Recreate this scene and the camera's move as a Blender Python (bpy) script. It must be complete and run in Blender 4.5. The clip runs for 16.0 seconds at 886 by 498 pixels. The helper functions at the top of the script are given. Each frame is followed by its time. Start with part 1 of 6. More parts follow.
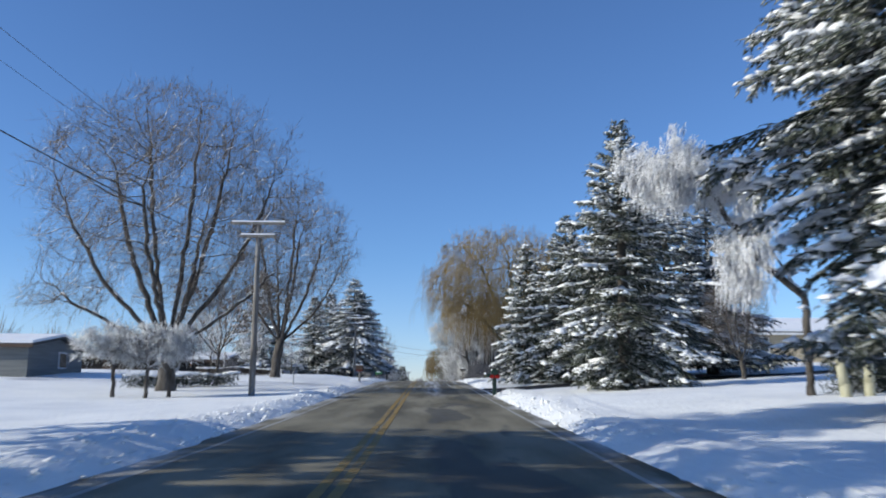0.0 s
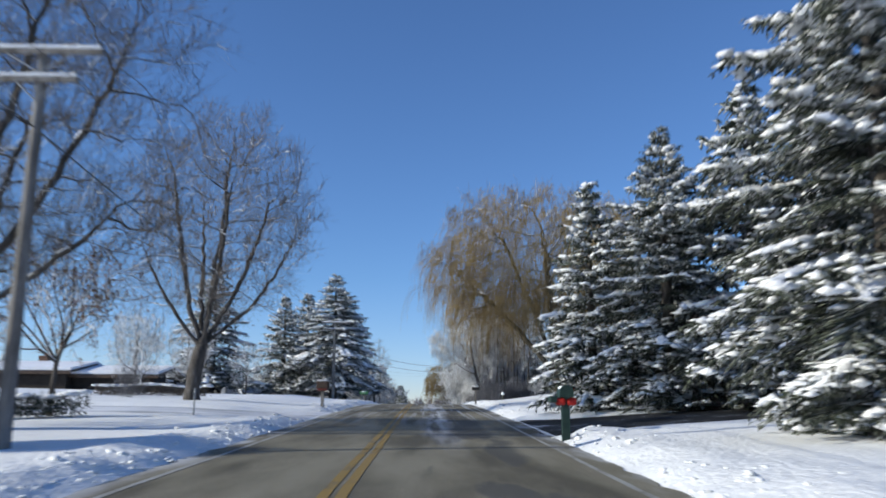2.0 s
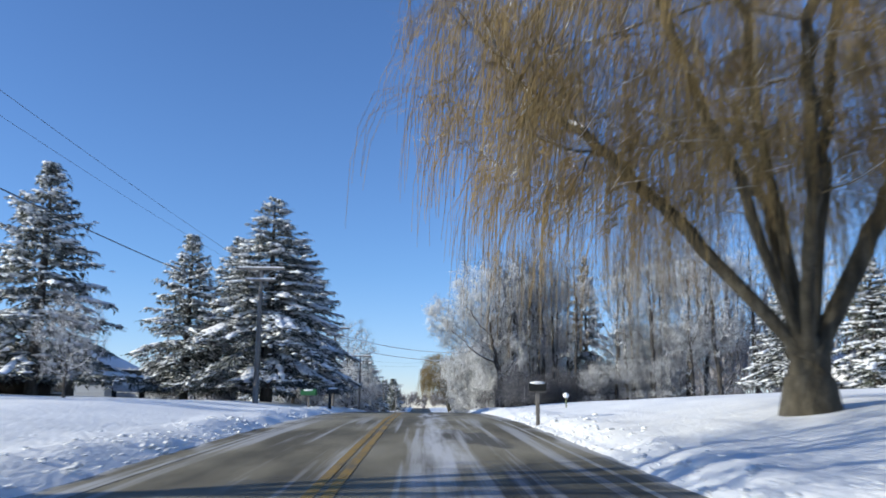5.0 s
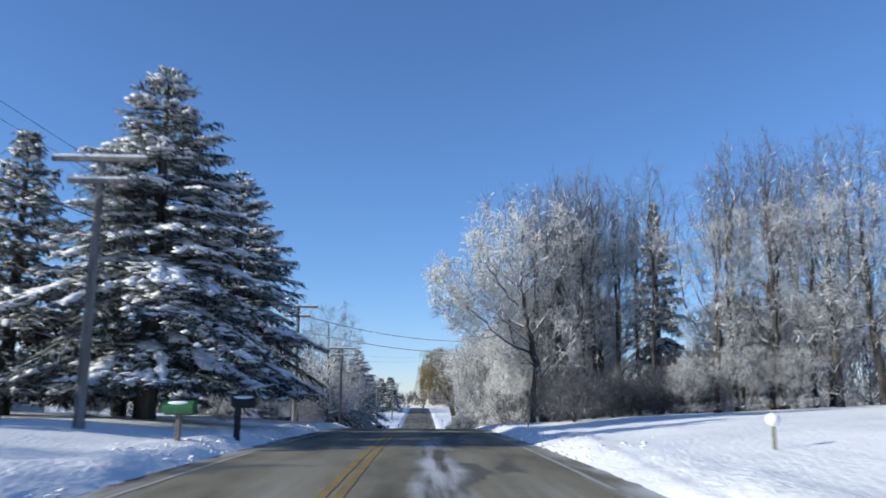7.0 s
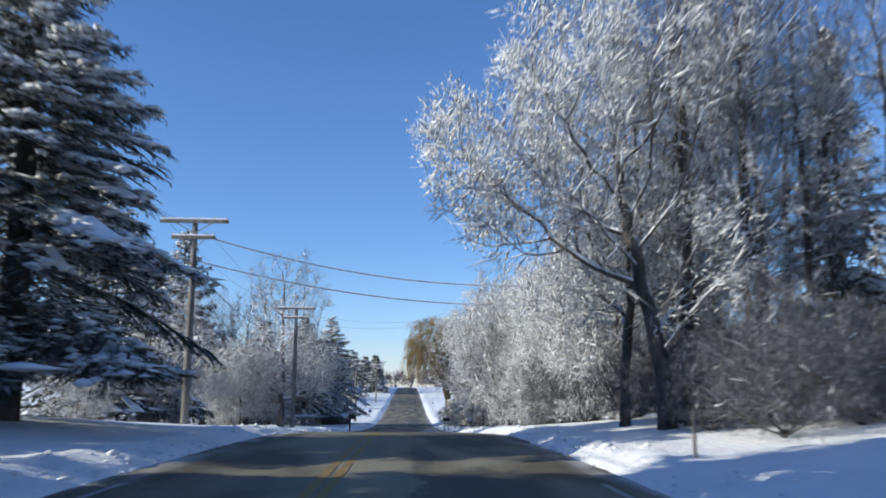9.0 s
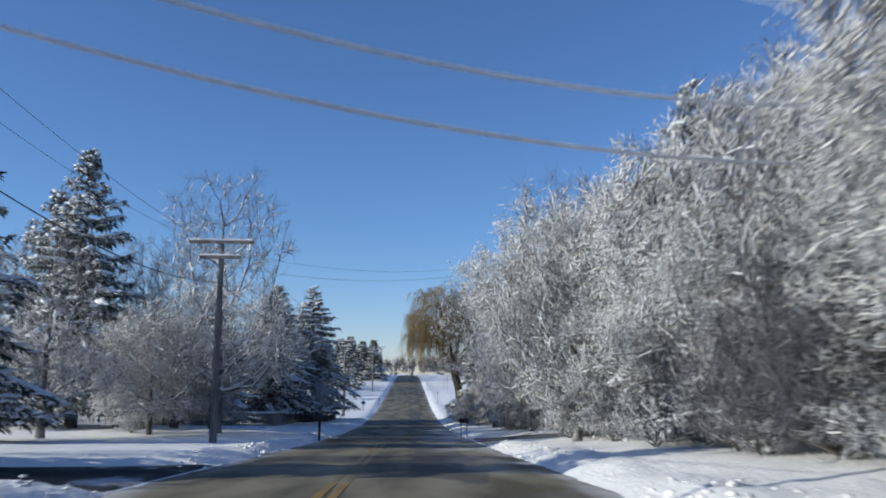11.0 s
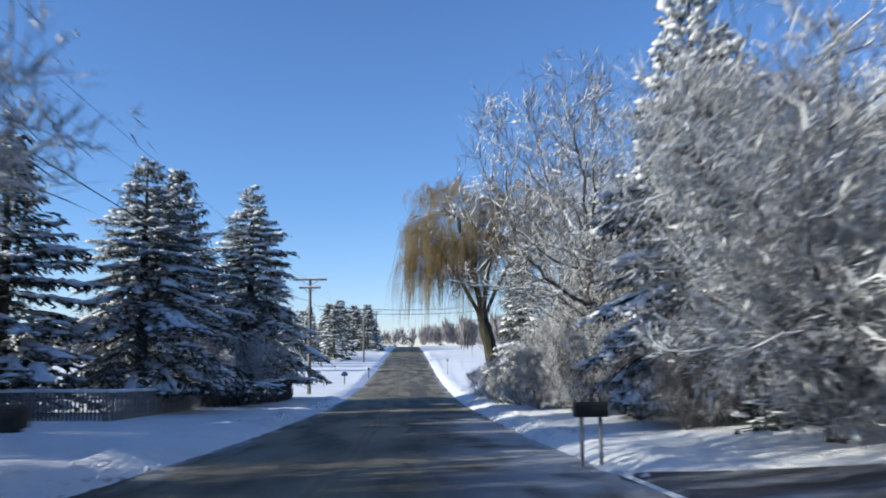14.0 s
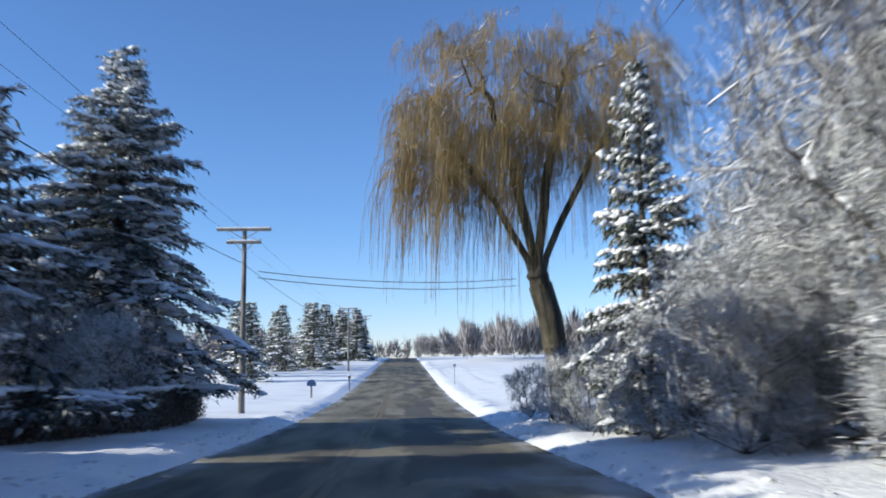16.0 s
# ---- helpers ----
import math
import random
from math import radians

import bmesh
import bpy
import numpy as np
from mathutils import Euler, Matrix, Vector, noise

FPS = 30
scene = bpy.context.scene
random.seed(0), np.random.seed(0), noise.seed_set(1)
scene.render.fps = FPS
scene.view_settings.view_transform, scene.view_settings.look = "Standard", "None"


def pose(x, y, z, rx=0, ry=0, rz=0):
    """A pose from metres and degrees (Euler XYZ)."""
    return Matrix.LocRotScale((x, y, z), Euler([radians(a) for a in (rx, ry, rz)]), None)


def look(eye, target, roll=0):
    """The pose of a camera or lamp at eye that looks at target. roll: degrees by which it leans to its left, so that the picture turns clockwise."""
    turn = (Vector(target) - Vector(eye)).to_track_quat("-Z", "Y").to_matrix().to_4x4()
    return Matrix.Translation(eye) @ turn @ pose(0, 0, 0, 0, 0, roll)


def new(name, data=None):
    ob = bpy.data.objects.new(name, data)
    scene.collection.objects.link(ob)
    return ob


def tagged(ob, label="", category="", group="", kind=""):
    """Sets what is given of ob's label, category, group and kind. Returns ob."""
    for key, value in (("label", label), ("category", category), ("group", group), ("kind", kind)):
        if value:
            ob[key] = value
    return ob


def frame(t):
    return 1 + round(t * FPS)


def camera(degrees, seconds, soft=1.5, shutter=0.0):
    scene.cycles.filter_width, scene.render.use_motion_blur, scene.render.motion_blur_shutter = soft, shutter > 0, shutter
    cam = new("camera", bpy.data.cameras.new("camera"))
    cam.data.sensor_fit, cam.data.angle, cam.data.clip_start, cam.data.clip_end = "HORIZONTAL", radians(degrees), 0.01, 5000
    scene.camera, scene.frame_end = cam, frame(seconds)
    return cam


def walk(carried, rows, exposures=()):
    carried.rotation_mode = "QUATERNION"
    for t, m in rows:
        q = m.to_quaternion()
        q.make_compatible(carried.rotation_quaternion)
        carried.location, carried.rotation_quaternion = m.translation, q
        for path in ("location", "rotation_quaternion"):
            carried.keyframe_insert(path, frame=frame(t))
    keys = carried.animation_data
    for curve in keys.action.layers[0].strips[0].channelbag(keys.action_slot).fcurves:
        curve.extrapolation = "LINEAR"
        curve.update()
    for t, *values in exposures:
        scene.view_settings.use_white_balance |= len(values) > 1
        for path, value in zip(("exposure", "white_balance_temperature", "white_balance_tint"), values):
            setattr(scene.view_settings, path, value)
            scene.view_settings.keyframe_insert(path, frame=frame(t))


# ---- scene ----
cam = camera(56.0, 16.0, 1.75, 0.5)
PATH = [
    (0, (0.000, -0.000, 1.350), (0.180, 9.843, 3.103), 0.28),
    (0.5, (0.004, 5.432, 1.489), (0.181, 15.212, 3.568), 0.09),
    (1, (0.011, 10.868, 1.638), (0.111, 20.605, 3.914), 0.49),
    (1.5, (0.018, 16.347, 1.807), (0.069, 26.096, 4.031), 0.87),
    (2, (0.025, 21.851, 2.014), (0.205, 31.653, 3.990), 0.34),
    (2.5, (0.031, 27.401, 2.228), (0.358, 37.223, 4.080), -0.15),
    (3, (0.035, 33.022, 2.423), (0.457, 42.847, 4.238), -0.75),
    (3.5, (0.039, 38.632, 2.619), (0.459, 48.446, 4.493), -0.68),
    (4, (0.042, 44.216, 2.832), (0.400, 54.016, 4.787), -0.12),
    (4.5, (0.043, 49.777, 3.055), (0.335, 59.578, 5.017), 0.30),
    (5, (0.043, 55.343, 3.274), (0.270, 65.159, 5.173), 0.49),
    (7.5, (0.045, 83.020, 4.244), (0.289, 92.841, 6.113), 0.54),
    (8, (0.045, 88.719, 4.332), (0.312, 98.553, 6.126), 0.54),
    (8.5, (0.045, 94.431, 4.396), (0.357, 104.282, 6.086), 0.61),
    (9, (0.048, 100.120, 4.437), (0.440, 109.977, 6.078), 0.35),
    (11.5, (0.095, 127.573, 4.283), (0.475, 137.461, 5.730), 0.40),
    (12, (0.096, 133.104, 4.005), (0.476, 143.000, 5.388), 0.01),
    (12.5, (0.097, 138.663, 3.725), (0.489, 148.566, 5.058), -0.22),
    (13, (0.099, 144.268, 3.443), (0.499, 154.177, 4.728), -0.08),
    (13.5, (0.101, 149.904, 3.156), (0.513, 159.821, 4.379), -0.40),
    (14, (0.103, 155.604, 2.872), (0.509, 165.523, 4.076), -0.47),
    (14.5, (0.106, 161.369, 2.594), (0.534, 171.286, 3.809), -0.75),
    (15, (0.110, 167.219, 2.321), (0.545, 177.127, 3.603), -0.64),
    (15.5, (0.113, 173.121, 2.056), (0.573, 183.023, 3.382), -0.73),
    (16, (0.115, 179.017, 1.802), (0.591, 188.911, 3.178), -0.79),
]
EXPOSURE = [(0, 0.17), (0.5, 0.22), (1.5, 0.08), (2.5, 0.25), (3.0, 0.38), (3.5, 0.40), (4.5, 0.35), (5.0, 0.33), (7.5, 0.27), (8.5, 0.33), (9.0, 0.32), (11.5, -0.08), (12.5, 0.0), (13.5, 0.28), (14.5, 0.42), (15.0, 0.46), (16.0, 0.42)]
walk(cam, [(t, look(eye, target, roll)) for t, eye, target, roll in PATH], EXPOSURE)

# ---- world, sun, exposure ----
SUN_AZ, SUN_EL = 256.0, 21.5          # compass degrees clockwise from +y, height above the horizon
world = bpy.data.worlds.new("world")
scene.world = world
world.use_nodes = True
wn = world.node_tree.nodes
sky = wn.new("ShaderNodeTexSky")
sky.sky_type = "NISHITA"
sky.sun_disc = False
sky.sun_elevation = radians(SUN_EL)
sky.sun_rotation = radians(SUN_AZ)
sky.altitude, sky.air_density, sky.dust_density, sky.ozone_density = 0, 0.95, 0.03, 5.0
tint = wn.new("ShaderNodeMix")
tint.data_type, tint.blend_type = "RGBA", "MULTIPLY"
tint.inputs[0].default_value = 1.0
height = wn.new("ShaderNodeSeparateXYZ")
world.node_tree.links.new(wn.new("ShaderNodeTexCoord").outputs["Generated"], height.inputs[0])
air = wn.new("ShaderNodeValToRGB")              # the cold air near the ground scatters bluer
air.color_ramp.elements[0].position, air.color_ramp.elements[0].color = 0.0, (1.05, 1.02, 1.22, 1)
air.color_ramp.elements[1].position, air.color_ramp.elements[1].color = 0.16, (0.855, 0.97, 1.15, 1)
world.node_tree.links.new(height.outputs[2], air.inputs[0])
world.node_tree.links.new(air.outputs[0], tint.inputs[7])
world.node_tree.links.new(sky.outputs[0], tint.inputs[6])
world.node_tree.links.new(tint.outputs[2], wn["Background"].inputs[0])
wn["Background"].inputs[1].default_value = 0.124
sun_data = bpy.data.lights.new("sun", "SUN")
sun_data.energy, sun_data.angle, sun_data.color = 4.4, radians(0.53), (1.0, 0.965, 0.84)
sun = new("sun", sun_data)
sun_dir = Vector((math.sin(radians(SUN_AZ)) * math.cos(radians(SUN_EL)), math.cos(radians(SUN_AZ)) * math.cos(radians(SUN_EL)), math.sin(radians(SUN_EL))))
sun.matrix_world = look(Vector((-40, -40, 60)), Vector((-40, -40, 60)) - sun_dir)


# ---- materials ----
def material(name, stops, scale=4.0, detail=6.0, rough=0.8, bump=0.0, bump_scale=30.0, metal=0.0, island=0.0, sss=0.0, spec=0.3, stretch=(1, 1, 1)):
    """Noise between colour stops, a finer noise over it, and relief."""
    m = bpy.data.materials.new(name)
    m.use_nodes = True
    n, k = m.node_tree.nodes, m.node_tree.links
    b = n["Principled BSDF"]
    b.inputs["Roughness"].default_value, b.inputs["Metallic"].default_value = rough, metal
    b.inputs["Specular IOR Level"].default_value = spec
    co = n.new("ShaderNodeTexCoord")
    mp = n.new("ShaderNodeMapping")
    mp.inputs["Scale"].default_value = stretch
    k.new(co.outputs["Object"], mp.inputs[0])
    tx = n.new("ShaderNodeTexNoise")
    tx.inputs["Scale"].default_value, tx.inputs["Detail"].default_value = scale, detail
    k.new(mp.outputs[0], tx.inputs["Vector"])
    fine = n.new("ShaderNodeTexNoise")
    fine.inputs["Scale"].default_value, fine.inputs["Detail"].default_value = scale * 9, 3
    k.new(mp.outputs[0], fine.inputs["Vector"])
    mix = n.new("ShaderNodeMath")
    mix.operation = "MULTIPLY_ADD"
    mix.inputs[1].default_value = 0.35
    k.new(fine.outputs[0], mix.inputs[0])
    sub = n.new("ShaderNodeMath")
    sub.operation = "SUBTRACT"
    sub.inputs[1].default_value = 0.175
    k.new(tx.outputs[0], sub.inputs[0])
    k.new(sub.outputs[0], mix.inputs[2])
    last = mix.outputs[0]
    if island:
        geo = n.new("ShaderNodeNewGeometry")
        isl = n.new("ShaderNodeMath")
        isl.operation = "MULTIPLY_ADD"
        isl.inputs[1].default_value = island
        k.new(geo.outputs["Random Per Island"], isl.inputs[0])
        off = n.new("ShaderNodeMath")
        off.operation = "SUBTRACT"
        off.inputs[1].default_value = island / 2
        k.new(last, off.inputs[0])
        k.new(off.outputs[0], isl.inputs[2])
        last = isl.outputs[0]
    ramp = n.new("ShaderNodeValToRGB")
    e = ramp.color_ramp.elements
    while len(e) < len(stops):
        e.new(0.5)
    for i, c in enumerate(stops):
        e[i].position = 0.28 + 0.44 * i / max(1, len(stops) - 1)
        e[i].color = (*c, 1)
    k.new(last, ramp.inputs[0])
    k.new(ramp.outputs[0], b.inputs["Base Color"])
    if sss:
        b.inputs["Subsurface Weight"].default_value = sss
        b.inputs["Subsurface Radius"].default_value = (0.05, 0.06, 0.08)
    if bump:
        bt = n.new("ShaderNodeTexNoise")
        bt.inputs["Scale"].default_value, bt.inputs["Detail"].default_value = bump_scale, 5
        k.new(mp.outputs[0], bt.inputs["Vector"])
        bp = n.new("ShaderNodeBump")
        bp.inputs["Strength"].default_value, bp.inputs["Distance"].default_value = bump, 1.0 / bump_scale
        k.new(bt.outputs[0], bp.inputs["Height"])
        k.new(bp.outputs[0], b.inputs["Normal"])
    return m


SNOW = material("snow", [(0.76, 0.78, 0.80), (0.85, 0.865, 0.87), (0.91, 0.92, 0.915)], 0.35, 8, 0.7, 0.4, 8.0)
SNOW_TREE = material("tree_snow", [(0.68, 0.71, 0.76), (0.84, 0.86, 0.89), (0.90, 0.91, 0.92)], 3.0, 5, 0.7, 0.5, 18.0, island=0.3)
ROOF_SNOW = material("roof_snow", [(0.78, 0.80, 0.84), (0.88, 0.89, 0.91)], 0.8, 5, 0.7, 0.3, 5.0)
NEEDLES = material("needles", [(0.020, 0.028, 0.021), (0.056, 0.069, 0.050), (0.13, 0.145, 0.115), (0.42, 0.44, 0.45)], 1.6, 5, 0.75, 0.6, 60.0, island=0.42)
NEEDLES_FROST = material("needles_frosted", [(0.03, 0.038, 0.034), (0.13, 0.145, 0.14), (0.34, 0.36, 0.36), (0.68, 0.70, 0.72)], 1.6, 5, 0.75, 0.6, 60.0, island=0.5)
NEEDLES_GREY = material("needles_grey", [(0.032, 0.041, 0.038), (0.085, 0.100, 0.092), (0.19, 0.205, 0.195), (0.46, 0.48, 0.50)], 1.6, 5, 0.75, 0.6, 60.0, island=0.45)
BARK = material("bark", [(0.034, 0.030, 0.027), (0.075, 0.067, 0.060), (0.135, 0.125, 0.115)], 5.0, 8, 0.9, 0.8, 24.0, stretch=(1, 1, 0.3))
WOOD_BARK = material("frosted_bark", [(0.045, 0.043, 0.043), (0.095, 0.092, 0.093), (0.165, 0.162, 0.166), (0.36, 0.36, 0.38)], 4.0, 8, 0.9, 0.8, 24.0, stretch=(1, 1, 0.3))
TWIG = material("twig_bark", [(0.07, 0.056, 0.048), (0.14, 0.116, 0.10), (0.22, 0.195, 0.18)], 3.0, 4, 0.85, island=0.25)
# bluish grey: dark undergrowth twigs, with shade mixed into the colour
THICKET = material("thicket_twig", [(0.058, 0.060, 0.070), (0.125, 0.130, 0.150), (0.27, 0.275, 0.31)], 2.0, 5, 0.85, island=0.4)
TWIG_FROST = material("frosted_twig", [(0.05, 0.042, 0.040), (0.115, 0.105, 0.103), (0.28, 0.275, 0.285)], 2.0, 5, 0.8, island=0.45)
RIME = material("rime", [(0.18, 0.18, 0.19), (0.42, 0.43, 0.45), (0.80, 0.82, 0.85)], 1.2, 5, 0.8, island=0.5)
FROST_WHITE = material("white_frost", [(0.48, 0.48, 0.50), (0.70, 0.71, 0.73), (0.85, 0.86, 0.88)], 2.0, 5, 0.8, island=0.4)
DEAD_LEAF = material("dead_leaf", [(0.10, 0.045, 0.022), (0.20, 0.095, 0.045), (0.30, 0.16, 0.09)], 3.0, 4, 0.8, island=0.4)
WILLOW = material("willow_strand", [(0.14, 0.095, 0.036), (0.25, 0.178, 0.073), (0.36, 0.265, 0.125)], 0.7, 5, 0.7, island=0.35)
WILLOW_BARK = material("willow_bark", [(0.034, 0.030, 0.021), (0.075, 0.065, 0.046), (0.135, 0.12, 0.088)], 4.0, 8, 0.9, 1.0, 20.0, stretch=(1, 1, 0.25))
POLE = material("pole_wood", [(0.085, 0.077, 0.069), (0.175, 0.162, 0.148), (0.29, 0.278, 0.265)], 6.0, 8, 0.9, 0.6, 30.0, stretch=(1, 1, 0.12))
WIRE = material("wire", [(0.03, 0.03, 0.03), (0.06, 0.06, 0.06)], 2.0, 2, 0.6)
CERAMIC = material("ceramic", [(0.28, 0.30, 0.30), (0.45, 0.47, 0.47)], 9.0, 2, 0.25)
METAL = material("grey_metal", [(0.22, 0.23, 0.24), (0.34, 0.35, 0.36)], 5.0, 5, 0.5, metal=0.4)
BLACK = material("black_paint", [(0.012, 0.013, 0.014), (0.03, 0.031, 0.032)], 6.0, 5, 0.45)
GREEN_PAINT = material("green_paint", [(0.010, 0.026, 0.022), (0.022, 0.048, 0.040)], 6.0, 5, 0.5)
GREEN_BOX = material("bright_green_plastic", [(0.012, 0.085, 0.03), (0.03, 0.14, 0.055)], 6.0, 4, 0.5)
LICHEN = material("greenish_post_wood", [(0.10, 0.11, 0.045), (0.20, 0.21, 0.10)], 6.0, 6, 0.85, 0.4, 25.0)
RED = material("red_ribbon", [(0.32, 0.012, 0.010), (0.52, 0.03, 0.02)], 6.0, 4, 0.6)
BLUE = material("blue_plastic", [(0.02, 0.05, 0.14), (0.035, 0.085, 0.21)], 6.0, 4, 0.5)
BROWN_PAINT = material("brown_paint", [(0.05, 0.032, 0.024), (0.10, 0.068, 0.05)], 4.0, 6, 0.7)
PICKET = material("weathered_picket", [(0.119, 0.107, 0.0969), (0.238, 0.221, 0.204), (0.408, 0.383, 0.357)], 4.0, 8, 0.9, 0.4, 30.0, stretch=(1, 1, 0.15))
BRICK = material("brown_brick", [(0.085, 0.05, 0.036), (0.15, 0.09, 0.066), (0.21, 0.14, 0.105)], 9.0, 4, 0.9, 0.5, 20.0)
SIDING = material("cream_siding", [(0.42, 0.35, 0.24), (0.52, 0.45, 0.33)], 1.5, 6, 0.8, 0.2, 12.0, stretch=(0.2, 0.2, 3))
SIDING_GREY = material("grey_siding", [(0.30, 0.31, 0.32), (0.42, 0.43, 0.44)], 1.5, 6, 0.8, 0.2, 12.0, stretch=(0.2, 0.2, 3))
HOUSE_GREY = material("dull_grey_siding", [(0.13, 0.14, 0.14), (0.20, 0.21, 0.21)], 1.5, 6, 0.8, 0.2, 12.0, stretch=(0.2, 0.2, 3))
# brown wall with the shade of deep eaves put into its colour
SHADED_WALL = material("shaded_brown_wall", [(0.022, 0.018, 0.015), (0.045, 0.037, 0.031)], 3.0, 6, 0.85, 0.2, 12.0)
SHINGLE = material("dark_shingle", [(0.05, 0.047, 0.045), (0.10, 0.095, 0.09)], 8.0, 5, 0.9, 0.4, 20.0)
TRIM = material("white_trim", [(0.62, 0.62, 0.61), (0.78, 0.78, 0.77)], 3.0, 4, 0.6)
GLASS = material("dark_glass", [(0.015, 0.018, 0.022), (0.03, 0.034, 0.04)], 2.0, 2, 0.08, spec=0.6)
CAR_WHITE = material("white_car_paint", [(0.66, 0.67, 0.68), (0.78, 0.78, 0.79)], 2.0, 4, 0.3, spec=0.5)
RUBBER = material("rubber", [(0.015, 0.015, 0.015), (0.03, 0.03, 0.03)], 8.0, 4, 0.85)
YELLOW_LIGHT = material("pale_post_wood", [(0.33, 0.32, 0.22), (0.47, 0.46, 0.36)], 6.0, 6, 0.85, 0.4, 25.0, stretch=(1, 1, 0.2))
# paler, lavender grey: distance haze is put into the colour
FAR_WOOD = material("far_wood", [(0.15, 0.135, 0.13), (0.25, 0.235, 0.235), (0.36, 0.35, 0.37)], 0.35, 8, 0.95, island=0.4)


def asphalt():
    """Salt-bleached asphalt: pale wheel paths, darker mended patches, snow dust along the middle of the lane and along the edges."""
    m = bpy.data.materials.new("asphalt")
    m.use_nodes = True
    n, k = m.node_tree.nodes, m.node_tree.links
    b = n["Principled BSDF"]
    b.inputs["Roughness"].default_value = 0.78
    b.inputs["Specular IOR Level"].default_value = 0.25
    co = n.new("ShaderNodeTexCoord")
    sep = n.new("ShaderNodeSeparateXYZ")
    k.new(co.outputs["Object"], sep.inputs[0])

    def noise_of(scale, stretch, detail=5):
        mp = n.new("ShaderNodeMapping")
        mp.inputs["Scale"].default_value = stretch
        k.new(co.outputs["Object"], mp.inputs[0])
        t = n.new("ShaderNodeTexNoise")
        t.inputs["Scale"].default_value, t.inputs["Detail"].default_value = scale, detail
        k.new(mp.outputs[0], t.inputs["Vector"])
        return t.outputs[0]

    def ramp(src, stops):
        r = n.new("ShaderNodeValToRGB")
        e = r.color_ramp.elements
        while len(e) < len(stops):
            e.new(0.5)
        for i, (p, v) in enumerate(stops):
            e[i].position, e[i].color = p, (*v, 1) if isinstance(v, tuple) else (v, v, v, 1)
        k.new(src, r.inputs[0])
        return r.outputs[0]

    def math2(op, a, c):
        q = n.new("ShaderNodeMath")
        q.operation = op
        for i, v in enumerate((a, c)):
            if isinstance(v, (int, float)):
                q.inputs[i].default_value = v
            else:
                k.new(v, q.inputs[i])
        return q.outputs[0]

    def blend(fac, a, c):
        q = n.new("ShaderNodeMix")
        q.data_type = "RGBA"
        k.new(fac, q.inputs[0])
        for i, v in ((6, a), (7, c)):
            if isinstance(v, tuple):
                q.inputs[i].default_value = (*v, 1)
            else:
                k.new(v, q.inputs[i])
        return q.outputs[2]

    base = ramp(noise_of(0.5, (1.6, 0.35, 1), 7), [(0.38, (0.105, 0.094, 0.066)), (0.50, (0.190, 0.172, 0.123)), (0.64, (0.255, 0.234, 0.174))])
    grain = ramp(noise_of(55, (1, 1, 1), 3), [(0.35, 0.72), (0.65, 1.15)])
    mul = n.new("ShaderNodeMix")
    mul.data_type, mul.blend_type = "RGBA", "MULTIPLY"
    mul.inputs[0].default_value = 1.0
    k.new(base, mul.inputs[6])
    k.new(grain, mul.inputs[7])
    # dark patches in the driving lane
    patch = ramp(noise_of(0.22, (2.0, 0.5, 1), 7), [(0.485, 0.0), (0.505, 0.8)])
    wobble = math2("MULTIPLY", noise_of(0.35, (0.2, 1, 1), 3), 0.9)
    across = math2("ADD", sep.outputs[0], wobble)
    lane = ramp(math2("MULTIPLY", math2("ADD", across, 4.2), 0.125), [(0.585, 0.0), (0.60, 1.0), (0.80, 1.0), (0.83, 0.0)])
    col = blend(math2("MULTIPLY", patch, lane), mul.outputs[2], (0.075, 0.073, 0.066))
    # snow dust between the wheel paths, from the brow on
    dust = ramp(noise_of(1.6, (1.8, 0.12, 1), 8), [(0.38, 0.0), (0.60, 0.9)])
    strip = ramp(math2("MULTIPLY", math2("ADD", across, 4.2), 0.125), [(0.565, 0.0), (0.605, 1.0), (0.655, 1.0), (0.70, 0.0)])
    along = ramp(math2("MULTIPLY", sep.outputs[1], 0.005), [(0.185, 0.0), (0.26, 0.9), (0.47, 0.9), (0.55, 0.0)])
    col = blend(math2("MULTIPLY", math2("MULTIPLY", dust, strip), along), col, (0.55, 0.57, 0.60))
    # dragged streaks of snow on both sides of it
    drag = ramp(noise_of(1.3, (3.0, 0.05, 1), 6), [(0.52, 0.0), (0.64, 0.55)])
    reach = ramp(math2("MULTIPLY", sep.outputs[1], 0.005), [(0.24, 0.0), (0.30, 1.0), (0.39, 1.0), (0.46, 0.0)])
    col = blend(math2("MULTIPLY", drag, reach), col, (0.52, 0.54, 0.57))
    # slush along both edges
    edge = ramp(math2("MULTIPLY", math2("ABSOLUTE", math2("ADD", across, 0.05), 0), 0.25), [(0.80, 0.0), (0.99, 1.0)])
    slush = ramp(noise_of(0.9, (1.4, 0.35, 1), 7), [(0.44, 0.0), (0.60, 0.9)])
    col = blend(math2("MULTIPLY", edge, slush), col, (0.60, 0.62, 0.65))
    # trodden snow creeping in over one edge past the second drive
    creep = ramp(noise_of(0.7, (0.9, 0.5, 1), 7), [(0.42, 0.0), (0.58, 0.8)])
    rim = ramp(math2("MULTIPLY", math2("ADD", across, 4.2), 0.125), [(0.60, 0.0), (0.86, 1.0)])
    past = ramp(math2("MULTIPLY", sep.outputs[1], 0.005), [(0.66, 0.0), (0.80, 1.0), (0.94, 1.0), (0.98, 0.0)])
    col = blend(math2("MULTIPLY", math2("MULTIPLY", creep, rim), past), col, (0.50, 0.52, 0.55))
    k.new(col, b.inputs["Base Color"])
    bp = n.new("ShaderNodeBump")
    bp.inputs["Strength"].default_value, bp.inputs["Distance"].default_value = 0.5, 0.01
    k.new(noise_of(70, (1, 1, 1), 3), bp.inputs["Height"])
    k.new(bp.outputs[0], b.inputs["Normal"])
    return m


